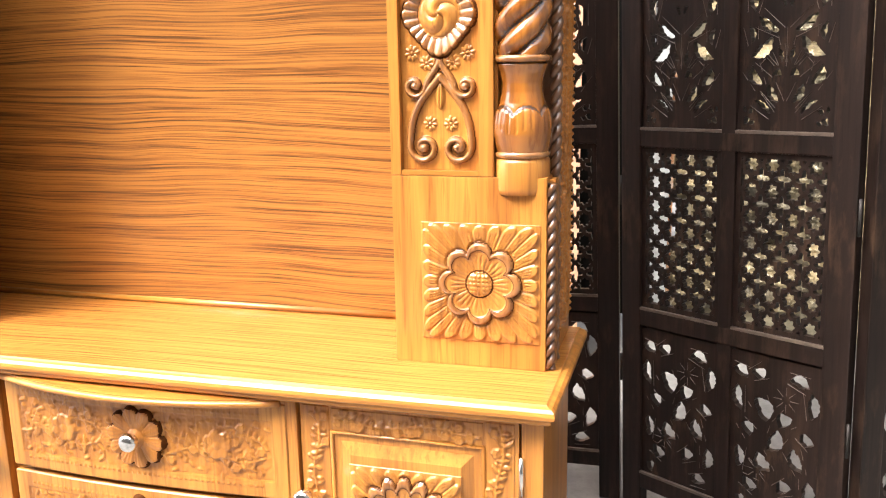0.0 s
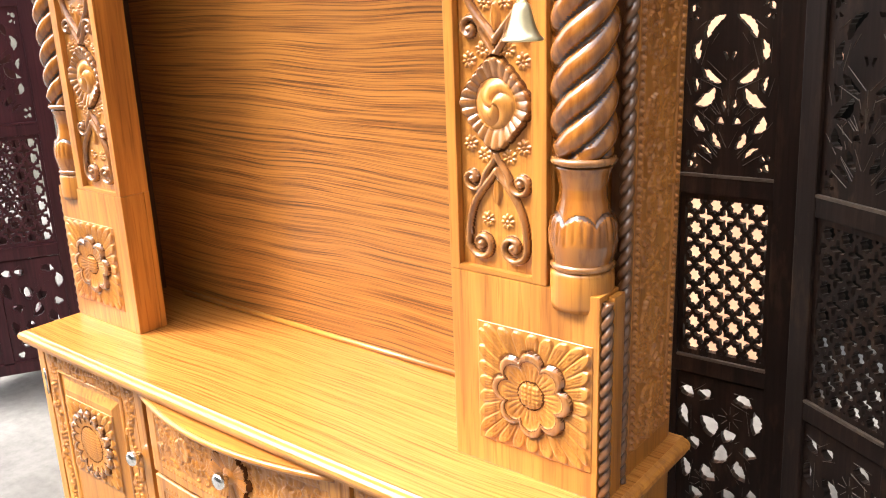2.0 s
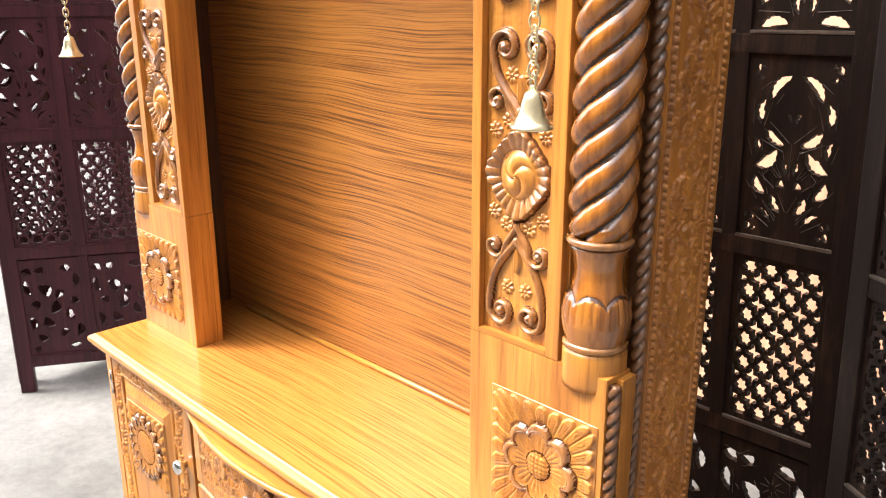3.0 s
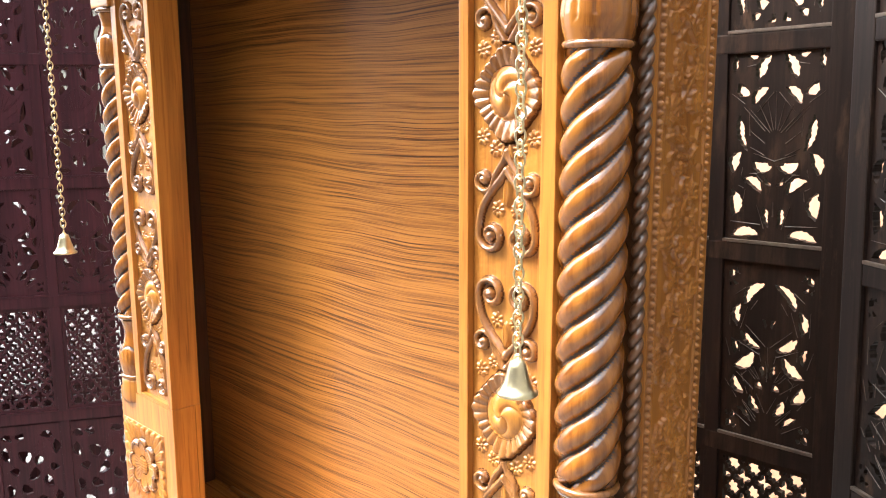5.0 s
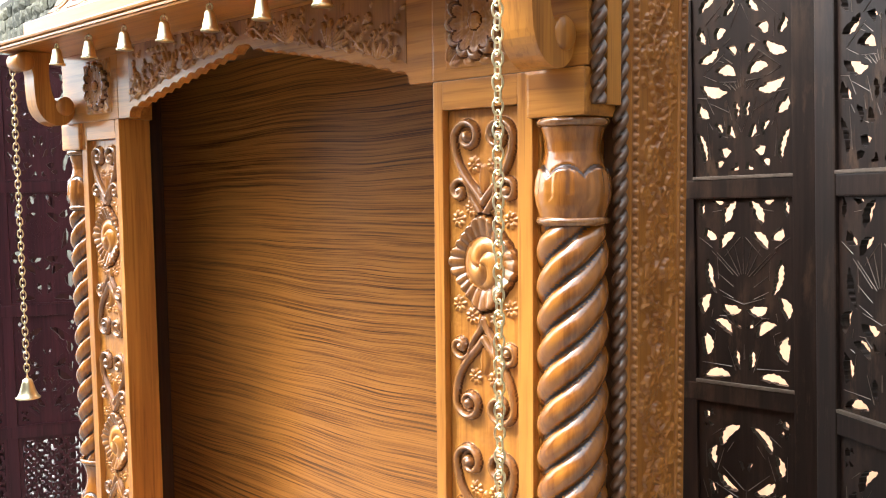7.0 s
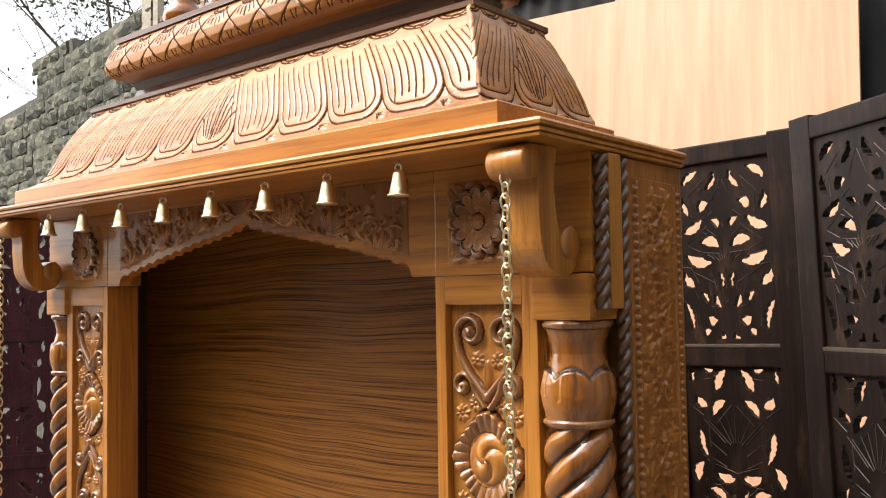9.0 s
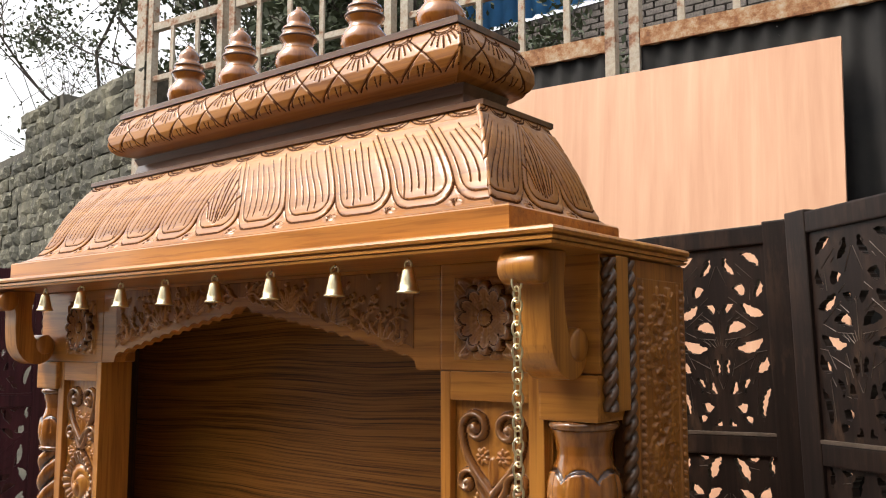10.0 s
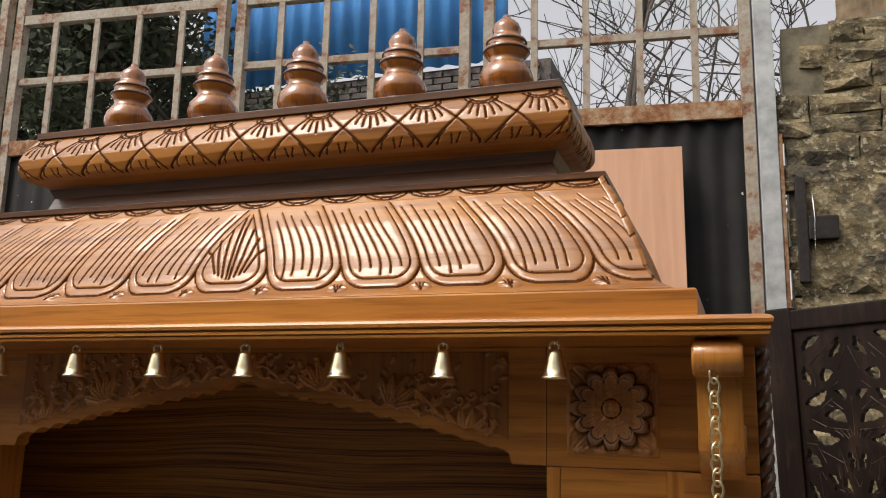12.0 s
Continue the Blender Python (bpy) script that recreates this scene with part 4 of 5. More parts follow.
cornice = part("cornice", moulding(-0.414 + RX, 0.414 + RX, 0.008, 0.172, [(o, 2.019 + 0.073 * h) for h, o in zip(CH, CO)]), roof_wood, shrine, "bulging cornice carved with a diamond lattice")
part("lattice_face", cornice_relief(0.836).mesh(0.004, cornice_front), [roof_wood, groove_stain], cornice)
part("lattice_face", cornice_relief(0.172).mesh(0.004, cornice_side), [roof_wood, groove_stain], cornice)
part("top_strip", moulding(-0.402 + RX, 0.402 + RX, 0.018, 0.164, [(0.0, 2.092), (0.0, 2.101), (0.003, 2.103)]), brown, shrine, "dark brown top board")
FIN = [(0.024, 0.0), (0.029, 0.004), (0.031, 0.010), (0.027, 0.014), (0.0355, 0.022), (0.0405, 0.036), (0.0385, 0.050), (0.030, 0.062), (0.0265, 0.068), (0.0275, 0.075),
       (0.0325, 0.082), (0.0330, 0.088), (0.030, 0.092), (0.027, 0.095), (0.0295, 0.099), (0.0285, 0.105), (0.022, 0.110), (0.0205, 0.115), (0.0215, 0.122), (0.0185, 0.131), (0.011, 0.139), (0.006, 0.143), (0.0055, 0.147), (0.001, 0.149)]
FINIAL = lathe([(0.93 * r, 0.88 * z) for r, z in FIN], 32)
FRING = ring(0.0, 0.0295, 0.0025)
for k in range(5):
    fx = 0.013 + 0.153 * (k - 2)
    f = part("finial", FINIAL, column_wood, shrine, "turned pot-shaped finial", at(fx, 0.094, 2.1025))
    part("finial_ring", FRING, brown, f, "dark ring", at(fx, 0.094, 2.1025 + 0.0752))
    part("finial_ring", ring(0.0, 0.0262, 0.0021), brown, f, "dark ring", at(fx, 0.094, 2.1025 + 0.0884))

# ---- bells and chains ----


def bell_shape(scale):
    return lathe([(r * scale * 0.9, z * scale * 1.12) for r, z in ((0.0125, 0.0), (0.0126, 0.0014), (0.0108, 0.0022), (0.0096, 0.007), (0.0081, 0.012), (0.0066, 0.019), (0.0054, 0.0215), (0.002, 0.0228))], 20)


BELL = bell_shape(1.2)
EYE_RING = tube([(0.0048 * math.cos(2 * math.pi * k / 16), 0, 0.0048 * math.sin(2 * math.pi * k / 16)) for k in range(16)], 0.0014, 6, True)
HOOK = tube([(0, 0, 0), (0.002, 0, 0.004), (0.0, 0, 0.0085)], 0.0009, 6)
for k in range(8):
    bxp = 0.423 - 0.1208 * k
    bl = thing("small_bell", (bxp, -0.095, 1.737), "small polished brass bell hanging under the eave", "bell", "bells under the eave")
    part("bell_body", BELL, brass, bl, "", at(bxp, -0.095, 1.7312, 20 * k))
    part("ring", EYE_RING, brass, bl, "", at(bxp, -0.095, 1.7642, (35 * k) % 80))
    part("hook", HOOK, steel, bl, "", at(bxp, -0.095, 1.7655))
BIG_BELL = lathe([(r * 1.75, z * 1.75) for r, z in ((0.0128, 0.0), (0.0130, 0.0012), (0.0108, 0.0030), (0.0088, 0.007), (0.0072, 0.012), (0.0058, 0.0175), (0.0046, 0.0210), (0.002, 0.0226))], 24)
LINK = tube([(0.0052 * math.cos(2 * math.pi * k / 14), 0, 0.0085 * math.sin(2 * math.pi * k / 14)) for k in range(14)], 0.0013, 6, True)
for s, cx, zb in ((1, 0.578, 1.107), (-1, -0.600, 1.107)):
    ch = thing("chain_bell", (cx, -0.102, zb), "brass bell on a long brass chain hanging from the bracket", "bell", "bells on chains")
    part("bell_body", BIG_BELL, brass, ch, "", at(cx, -0.102, zb))
    part("ring", EYE_RING, brass, ch, "", at(cx, -0.102, zb + 0.0385))
    n = 50
    for k in range(n):
        z = zb + 0.048 + (1.740 - zb - 0.052) * k / (n - 1)
        part("link", LINK, brass, ch, "", at(cx, -0.102, z, 70 * (k % 2) - 20))
    part("hook", tube([(0, 0, -0.004), (0.004, 0, 0.0), (0.003, 0, 0.006), (0, 0, 0.010)], 0.0012, 6), steel, ch, "", at(cx, -0.100, 1.740))

# ---- folding screens ----


def fretwork(w, h, step, thick, field):
    """A pierced board: solid where field > 0, with clean sawn edges, face towards -y."""
    nx, ny = round(w / step), round(h / step)
    X, Z = np.meshgrid(np.linspace(-w / 2, w / 2, nx + 1), np.linspace(-h / 2, h / 2, ny + 1))
    F = field(X, Z)
    rim = (np.abs(X) > w / 2 - step * 0.6) | (np.abs(Z) > h / 2 - step * 0.6)
    F = np.where(rim, 0.01, F)
    verts, faces, seen = [], [], {}

    def vert(key, x, z):
        if key not in seen:
            seen[key] = len(verts)
            verts.append((x, -thick / 2, z))
            verts.append((x, thick / 2, z))
        return seen[key]

    for j in range(ny):
        for i in range(nx):
            cs = ((j, i), (j, i + 1), (j + 1, i + 1), (j + 1, i))
            fs = [F[c] for c in cs]
            if max(fs) <= 0:
                continue
            poly = []
            for k in range(4):
                a, b2 = cs[k], cs[(k + 1) % 4]
                fa, fb = fs[k], fs[(k + 1) % 4]
                if fa > 0:
                    poly.append((vert(a, X[a], Z[a]), False))
                if (fa > 0) != (fb > 0):
                    t = fa / (fa - fb)
                    key = (min(a, b2), max(a, b2))
                    poly.append((vert(key, X[a] + (X[b2] - X[a]) * t, Z[a] + (Z[b2] - Z[a]) * t), True))
            if len(poly) < 3:
                continue
            faces.append(tuple(p for p, _ in poly))
            faces.append(tuple(p + 1 for p, _ in poly)[::-1])
            for k in range(len(poly)):
                (p, cp), (q, cq) = poly[k], poly[(k + 1) % len(poly)]
                if cp and cq:
                    faces.append((q, p, p + 1, q + 1))
    return data("fretwork", verts, faces)


def holes(shapes, mirror=True, grow=1.25, stretch=1.0):
    """Solid but for pointed cut-outs with one toothed side (x, z, half length, half width, turn in degrees)."""

    def field(X, Z):
        F = np.full(X.shape, 0.02)
        for i, (x, z, long, wide, turn) in enumerate(shapes):
            for s in ((1, -1) if mirror else (1,)):
                a = radians(turn)
                du, dv = s * X - x, Z - z * stretch
                u = (du * math.cos(a) + dv * math.sin(a)) / (long * 1.05)
                v = (-du * math.sin(a) + dv * math.cos(a)) * (1 if i % 2 else -1)
                bend = wide * 0.85 * (u * u - 0.4)
                half = wide * grow * np.clip(1 - np.abs(u) ** 2.4, -1, 1)
                ci, cj = np.floor(u * long / 0.0068 + 0.5), np.floor(v / 0.0055 + 0.3)
                chip = np.sin(ci * 12.9 + cj * 78.2 + i * 37.7) * 43758.5
                chip = (chip - np.floor(chip)) * 0.0048
                tooth = np.abs(np.mod(u * long / 0.0090 + 0.3 * i, 1.0) - 0.5) * 0.0050
                w = v - bend
                d = np.where(w > 0, w - half + chip, -w - half + tooth)
                F = np.minimum(F, np.maximum(d, (np.abs(u) - 1) * long))
        return F

    return field


def lattice(X, Z):
    F = np.full(X.shape, 0.02)
    for off, r, lobes in ((0.0, 0.0134, 8), (0.5, 0.0156, 4)):
        u = (np.mod(X / 0.0385 + off, 1) - 0.5) * 0.0385
        v = (np.mod(Z / 0.0465 + 0.5 + off, 1) - 0.5) * 0.0400
        a = np.arctan2(v, u)
        rr = r * ((0.86 + 0.14 * np.cos(8 * a)) if lobes == 8 else (0.68 + 0.32 * np.cos(4 * a)))
        F = np.minimum(F, np.hypot(u, v) - rr)
    edge = np.minimum(0.079 - np.abs(X), 0.152 - np.abs(Z))
    return np.where(edge < 0.002, 0.01, F)


CORNER = [(0.071, 0.137, 0.0080, 0.0055, 90), (0.058, 0.142, 0.0070, 0.0040, 60), (0.074, 0.118, 0.0075, 0.0032, 80), (0.062, 0.122, 0.0062, 0.0042, 40)]
LOW_CORNER = [(x, -z, a, b, 180 - turn) for x, z, a, b, turn in CORNER]
PLANT = CORNER + LOW_CORNER + [(0.0305, 0.106, 0.028, 0.0085, -48), (0.058, 0.064, 0.021, 0.0075, 98), (0.0085, 0.055, 0.011, 0.0040, 72), (0.032, 0.021, 0.025, 0.0075, 33), (0.063, 0.006, 0.016, 0.0055, 82), (0.043, -0.018, 0.026, 0.0095, -38),
                               (0.011, -0.028, 0.015, 0.0042, 72), (0.055, -0.063, 0.019, 0.0085, 62), (0.015, -0.060, 0.0085, 0.0068, 0), (0.022, -0.093, 0.019, 0.0068, 55), (0.040, -0.114, 0.020, 0.0052, 42)]
FERN = [(0.075, 0.139, 0.018, 0.0048, 90), (0.043, 0.150, 0.012, 0.0052, 0), (0.024, 0.131, 0.025, 0.0080, -62), (0.059, 0.096, 0.015, 0.0080, 45), (0.029, 0.087, 0.021, 0.0080, -40), (0.058, 0.027, 0.034, 0.0072, 78), (0.069, -0.022, 0.021, 0.0090, -70),
        (0.023, -0.027, 0.020, 0.0085, 10), (0.037, -0.058, 0.021, 0.0088, 35), (0.011, -0.052, 0.011, 0.0042, 60), (0.070, -0.090, 0.024, 0.0100, 90), (0.011, -0.110, 0.021, 0.0058, 80), (0.050, -0.140, 0.027, 0.0080, -6)]
OVAL = [(0.059, 0.124, 0.022, 0.0070, -36), (0.021, 0.115, 0.020, 0.0065, -58), (0.037, 0.077, 0.013, 0.0080, -30), (0.069, 0.078, 0.018, 0.0065, 76), (0.016, 0.049, 0.012, 0.0065, 48), (0.057, 0.046, 0.024, 0.0085, -30), (0.027, 0.018, 0.020, 0.0090, 15), (0.050, -0.008, 0.027, 0.0092, 18),
        (0.0105, -0.041, 0.018, 0.0052, 84), (0.069, -0.039, 0.018, 0.0078, 55), (0.041, -0.069, 0.015, 0.0055, 70), (0.017, -0.074, 0.014, 0.0060, 60), (0.071, -0.096, 0.031, 0.0062, 76), (0.030, -0.103, 0.012, 0.0075, 10), (0.040, -0.123, 0.010, 0.0060, -40), (0.013, -0.127, 0.009, 0.0055, -55)]
BLOOM = [(-0.066, 0.122, 0.013, 0.0070, -20), (-0.030, 0.128, 0.012, 0.0065, 30), (0.046, 0.126, 0.015, 0.0068, -12), (0.070, 0.088, 0.0062, 0.020, 0), (-0.070, 0.070, 0.0062, 0.021, 10), (-0.022, 0.060, 0.010, 0.019, 30), (0.020, 0.046, 0.014, 0.0075, 44),
         (0.062, 0.024, 0.012, 0.0070, -30), (-0.052, 0.014, 0.012, 0.0075, -44), (0.002, 0.004, 0.0080, 0.020, -24), (0.044, -0.022, 0.0075, 0.018, 24), (-0.068, -0.046, 0.0062, 0.019, 0), (-0.020, -0.044, 0.0085, 0.016, 40),
         (0.066, -0.076, 0.0070, 0.019, -8), (0.022, -0.082, 0.013, 0.0070, 34), (-0.044, -0.094, 0.013, 0.0075, -20), (0.048, -0.128, 0.014, 0.0068, 12), (-0.064, -0.130, 0.0080, 0.0068, 0)]
BLOOM = [(x, z, 1.25 * max(a, b), 1.2 * min(a, b), turn if a > b else turn + 90) for x, z, a, b, turn in BLOOM]
CW = 0.172
FRETS = [fretwork(CW, 0.322, 0.0020, 0.013, f) for f in (holes(BLOOM, False, 1.6), lattice, holes(PLANT), holes(FERN, True, 1.25, 1.03), holes(OVAL, True, 1.25, 1.10))]
ROW_Z = (0.252, 0.615, 0.967, 1.320, 1.672)


def carved_lines(kind):
    """Raised veins that follow the cut leaves of a fretwork board."""
    out = []
    if kind in (2, 3, 4):
        base = {2: -0.06, 3: 0.02, 4: -0.02}[kind]
        for k in range(7):
            a = radians(90 + (k - 3) * 17)
            out.append([(0.012 * math.cos(a), base + 0.012 * math.sin(a)), (0.075 * math.cos(a) * 0.8, base + 0.075 * math.sin(a))])
        for s in (-1, 1):
            for k in range(3):
                z = base - 0.03 + 0.02 * k
                out.append([(s * 0.018, z), (s * 0.056, z + 0.020 + 0.01 * k)])
    else:
        for cx, cz in ((0.022, 0.088), (-0.030, -0.062)):
            for k in range(8):
                a = 2 * math.pi * k / 8
                out.append([(cx + 0.008 * math.cos(a), cz + 0.008 * math.sin(a)), (cx + 0.024 * math.cos(a), cz + 0.024 * math.sin(a))])
    # incised ribs that fan out beside the cut-outs
    for x, z, long, wide, turn in {0: BLOOM, 2: PLANT, 3: FERN, 4: OVAL}[kind]:
        if long < 0.012:
            continue
        for s in ((1,) if kind == 0 else (1, -1)):
            for q in (-1, 1):
                a = radians(turn + 9 * q)
                ux, uz = s * math.cos(a), math.sin(a)
                ox, oz = s * (x - math.sin(a) * q * (wide + 0.006)), z + math.cos(a) * q * (wide + 0.006)
                p, e = (ox - ux * long, oz - uz * long), (ox + ux * long, oz + uz * long)
                if max(abs(p[0]), abs(e[0])) < 0.080 and max(abs(p[1]), abs(e[1])) < 0.150:
                    out.append([p, e])
    # no rib crosses an opening
    shapes = {0: BLOOM, 2: PLANT, 3: FERN, 4: OVAL}[kind]
    spread = {0: 1.0, 2: 1.0, 3: 1.03, 4: 1.10}[kind]

    def pierced(x, z):
        for s in ((1,) if kind == 0 else (1, -1)):
            for hx, hz, long, wide, turn in shapes:
                a = radians(turn)
                du, dv = s * x - hx, z - hz * spread
                u, v = du * math.cos(a) + dv * math.sin(a), -du * math.sin(a) + dv * math.cos(a)
                if (u / (long * 1.1)) ** 2 + (v / (wide * 1.7)) ** 2 < 1:
                    return True
        return False

    clear = []
    for (ax, az), (bx2, bz) in out:
        run = []
        for k in range(13):
            x, z = ax + (bx2 - ax) * k / 12, az + (bz - az) * k / 12
            if pierced(x, z):
                if len(run) > 3:
                    clear.append([run[0], run[-1]])
                run = []
            else:
                run.append((x, z))
        if len(run) > 3:
            clear.append([run[0], run[-1]])
    out = clear
    return out


VEINS = {}
for kind in (0, 2, 3, 4):
    verts, faces = [], []
    for (ax, az), (bx2, bz) in carved_lines(kind):
        d = Vector((bx2 - ax, 0, bz - az)).normalized()
        s2 = Vector((d.z, 0, -d.x)) * 0.0009
        o = len(verts)
        for p, k in ((Vector((ax, 0, az)), 1.0), (Vector((bx2, 0, bz)), 0.4)):
            verts += [p + s2 * k + Vector((0, -0.0063, 0)), p + Vector((0, -0.0074, 0)), p - s2 * k + Vector((0, -0.0063, 0))]
        faces += [(o, o + 1, o + 4, o + 3), (o + 1, o + 2, o + 5, o + 4), (o, o + 2, o + 1), (o + 3, o + 4, o + 5)]
    VEINS[kind] = data("vein_carving", verts, faces)

PW = 0.462
POST = box(-0.0225, 0.0225, -0.0125, 0.0125, 0.0, 1.880, 0.003)
STILE = box(-0.0140, 0.0140, -0.0110, 0.0110, 0.10, 1.822, 0.002)
RAIL = box(-0.188, 0.188, -0.0115, 0.0115, -0.0165, 0.0165, 0.003)
BEAD = box(-0.087, 0.087, -0.0035, 0.0035, -0.0028, 0.0028, 0.001)


def screen_panel(screen, x, y, rz, wood_mat, vein_mat, hinge, lean=None, lift=0.0):
    """One leaf of a folding screen; (x, y) is the foot of its left edge."""
    base = at(x, y, 0, rz) if lean is None else lean @ at(x, y, 0, rz)

    def put(name, me, parent, px, py, pz, mat=wood_mat, label=""):
        return part(name, me, mat, parent, label, base @ at(px, py, pz + (lift if name != "post" else 0.0)))

    leaf = put("post", POST, screen, 0.0225, 0, 0)
    put("post", POST, screen, PW - 0.0225, 0, 0)
    put("stile", STILE, screen, PW / 2, 0, 0)
    for z in (0.080, 0.434, 0.791, 1.143, 1.496, 1.848):
        put("rail", RAIL, screen, PW / 2, 0, z)
        for sx in (-1, 1):
            if z < 1.8:
                put("bead", BEAD, screen, PW / 2 + sx * 0.1005, -0.009, z + 0.0190, vein_mat)
    for k, z in enumerate(ROW_Z):
        for sx in (-1, 1):
            fr = put("fret_panel", FRETS[k], screen, PW / 2 + sx * 0.1005, 0.0, z)
            if k in VEINS:
                vn = put("vein_carving", VEINS[k], fr, PW / 2 + sx * 0.1005, 0.0, z, vein_mat)
                vn["kind"] = "stuff"
    if hinge:
        for z in (0.30, 0.68, 1.55):
            put("hinge", tube([(0, 0, -0.03), (0, 0, 0.03)], 0.003, 6), screen, PW + 0.005, -0.013, z, iron, "small dark iron hinge")


dark_screen = thing("folding_screen", (0.66, 0.63, 0), "dark rosewood folding screen with pierced leaf and lattice panels", "screen")
LEAN = at(0.66, 0, 0) @ pose(0, 0, 0, 0, -1.7, 0) @ at(-0.66, 0, 0)
screen_panel(dark_screen, 0.225, 0.645, -1.5, rosewood, rubbed, True, LEAN, 0.011)
screen_panel(dark_screen, 0.704, 0.575, -33, rosewood, rubbed, True, LEAN, 0.011)
screen_panel(dark_screen, 1.105, 0.325, 34, rosewood, rubbed, False, LEAN, 0.011)
red_screen = thing("folding_screen", (-1.45, 0.08, 0), "red-brown mahogany folding screen with pierced panels", "screen")
screen_panel(red_screen, -1.570, -0.010, 60, mahogany, mahogany, True, None, 0.02)
screen_panel(red_screen, -1.622, 0.004, 97, mahogany, mahogany, False, None, 0.02)

# ---- gate, plywood and walls behind ----
GA = 6.0
GM = at(0.700, 1.862, 0, 180 + GA)
rust, n, l, b = material("rusted_painted_steel", 0.75)
f1 = noise_tex(n, l, coords(n, l, (1, 1, 1)), 14.0, 6, 0.7)
f2 = noise_tex(n, l, coords(n, l, (1, 1, 1)), 70.0, 4, 0.7)
c1 = ramp(n, l, f1, [(0.30, (0.14, 0.05, 0.022)), (0.40, (0.28, 0.14, 0.075)), (0.47, (0.40, 0.34, 0.26)), (0.75, (0.46, 0.44, 0.37))])
l.new(mix(n, l, 0.35, c1, ramp(n, l, f2, [(0.35, (0.3, 0.2, 0.15)), (0.6, (1, 1, 1))]), "MULTIPLY"), b.inputs["Base Color"])
bump(n, l, b, f2, 0.4, 0.002)
heavy_rust, n, l, b = material("heavy_rust", 0.85)
f1 = noise_tex(n, l, coords(n, l, (1, 1, 1)), 22.0, 6, 0.75)
l.new(ramp(n, l, f1, [(0.32, (0.12, 0.045, 0.018)), (0.46, (0.28, 0.125, 0.05)), (0.55, (0.38, 0.24, 0.135)), (0.68, (0.46, 0.40, 0.31))]), b.inputs["Base Color"])
bump(n, l, b, f1, 0.5, 0.003)
pale_steel = plain("pale_grey_painted_steel", (0.42, 0.44, 0.43), 0.6, 0, 0, 0.3, 18, 0.15)
black_sheet, n, l, b = material("black_painted_sheet", 0.7, 0, 0, 0.15)
f1 = noise_tex(n, l, coords(n, l, (1, 1, 1)), 5.0, 6, 0.65)
f2 = noise_tex(n, l, coords(n, l, (1, 1, 1)), 46.0, 2, 0.5)
c1 = ramp(n, l, f1, [(0.35, (0.006, 0.006, 0.0065)), (0.62, (0.014, 0.013, 0.012)), (0.74, (0.04, 0.026, 0.017))])
l.new(mix(n, l, ramp(n, l, f2, [(0.755, (0, 0, 0)), (0.775, (1, 1, 1))]), c1, (0.5, 0.48, 0.45)), b.inputs["Base Color"])

LEAVES = ((0.030, 0.915), (0.965, 1.860), (1.905, 2.830), (2.872, 3.40))


def corrugated(w, z0, z1, pitch, depth):
    n2 = int(w / pitch * 8)
    verts, faces = [], []
    for i in range(n2 + 1):
        x = w * i / n2
        y = depth * math.sin(2 * math.pi * x / pitch)
        for yy in (y, y + 0.002):
            verts += [(x, yy, z0), (x, yy, z1)]
    for i in range(n2):
        a = 4 * i
        faces += [(a, a + 4, a + 5, a + 1), (a + 2, a + 3, a + 7, a + 6), (a + 1, a + 5, a + 7, a + 3), (a, a + 2, a + 6, a + 4)]
    return data("corrugated", verts, faces, True)


for s0, s1 in LEAVES:
    mid = GM @ Vector(((s0 + s1) / 2, 0, 0))
    gate = thing("metal_gate", tuple(mid), "rusty steel gate leaf with bars above black corrugated sheet", "gate", "gate leaves")
    w = s1 - s0

    def g(name, me, mat, x, y, z, label="", gate=gate, s0=s0):
        part(name, me, mat, gate, label, GM @ at(s0 + x, y, z))

    for x in (0.018, w - 0.018):
        g("gate_post", box(-0.018, 0.018, -0.02, 0.02, 0.04, 3.45, 0.002), rust, x, 0, 0)
    g("rusty_rail", box(0.037, w - 0.037, -0.022, 0.018, 2.662, 2.722, 0.002), heavy_rust, 0, 0, 0, "heavily rusted angle rail")
    g("rail", box(0.037, w - 0.037, -0.012, 0.012, 2.955, 2.982, 0.002), rust, 0, 0, 0)
    g("rail", box(0.037, w - 0.037, -0.016, 0.016, 3.210, 3.250, 0.002), rust, 0, 0, 0)
    k = max(2, round(w / 0.185))
    for i in range(1, k):
        g("bar", box(-0.012, 0.012, -0.0115, -0.0005, 2.7225, 3.2095, 0.001), rust, w * i / k, 0.016, 0)
    g("sheet", corrugated(w - 0.074, 0.06, 2.6615, 0.078, 0.006), black_sheet, 0.037, 0.0, 0, "black corrugated sheet")
rp = thing("gate_pillar", tuple(GM @ Vector((-0.005, 0, 0))), "grey painted steel gate post with rust along its edge", "post")
part("post_body", box(-0.032, 0.026, -0.035, 0.035, 0.0, 3.6, 0.003), pale_steel, rp, "", GM @ at(-0.002, -0.01, 0))
part("rusty_edge", box(-0.046, -0.033, -0.03, 0.03, 0.0, 2.60, 0.002), heavy_rust, rp, "", GM @ at(-0.002, -0.01, 0))
part("hinge_plate", box(-0.016, 0.016, -0.014, 0.014, -0.165, 0.165, 0.004), iron, rp, "rusty dark hinge plate", at(0.792, 1.838, 2.285))
part("hinge_arm", box(0.0, 0.085, -0.016, 0.016, -0.036, 0.036, 0.004), iron, rp, "", at(0.809, 1.838, 2.288))
part("loose_wire", tube([(0.0, 0, 0.11), (0.004, -0.004, 0.03), (0.001, -0.004, -0.06), (-0.004, 0, -0.13)], 0.0016, 6), steel, rp, "", at(0.823, 1.818, 2.29))
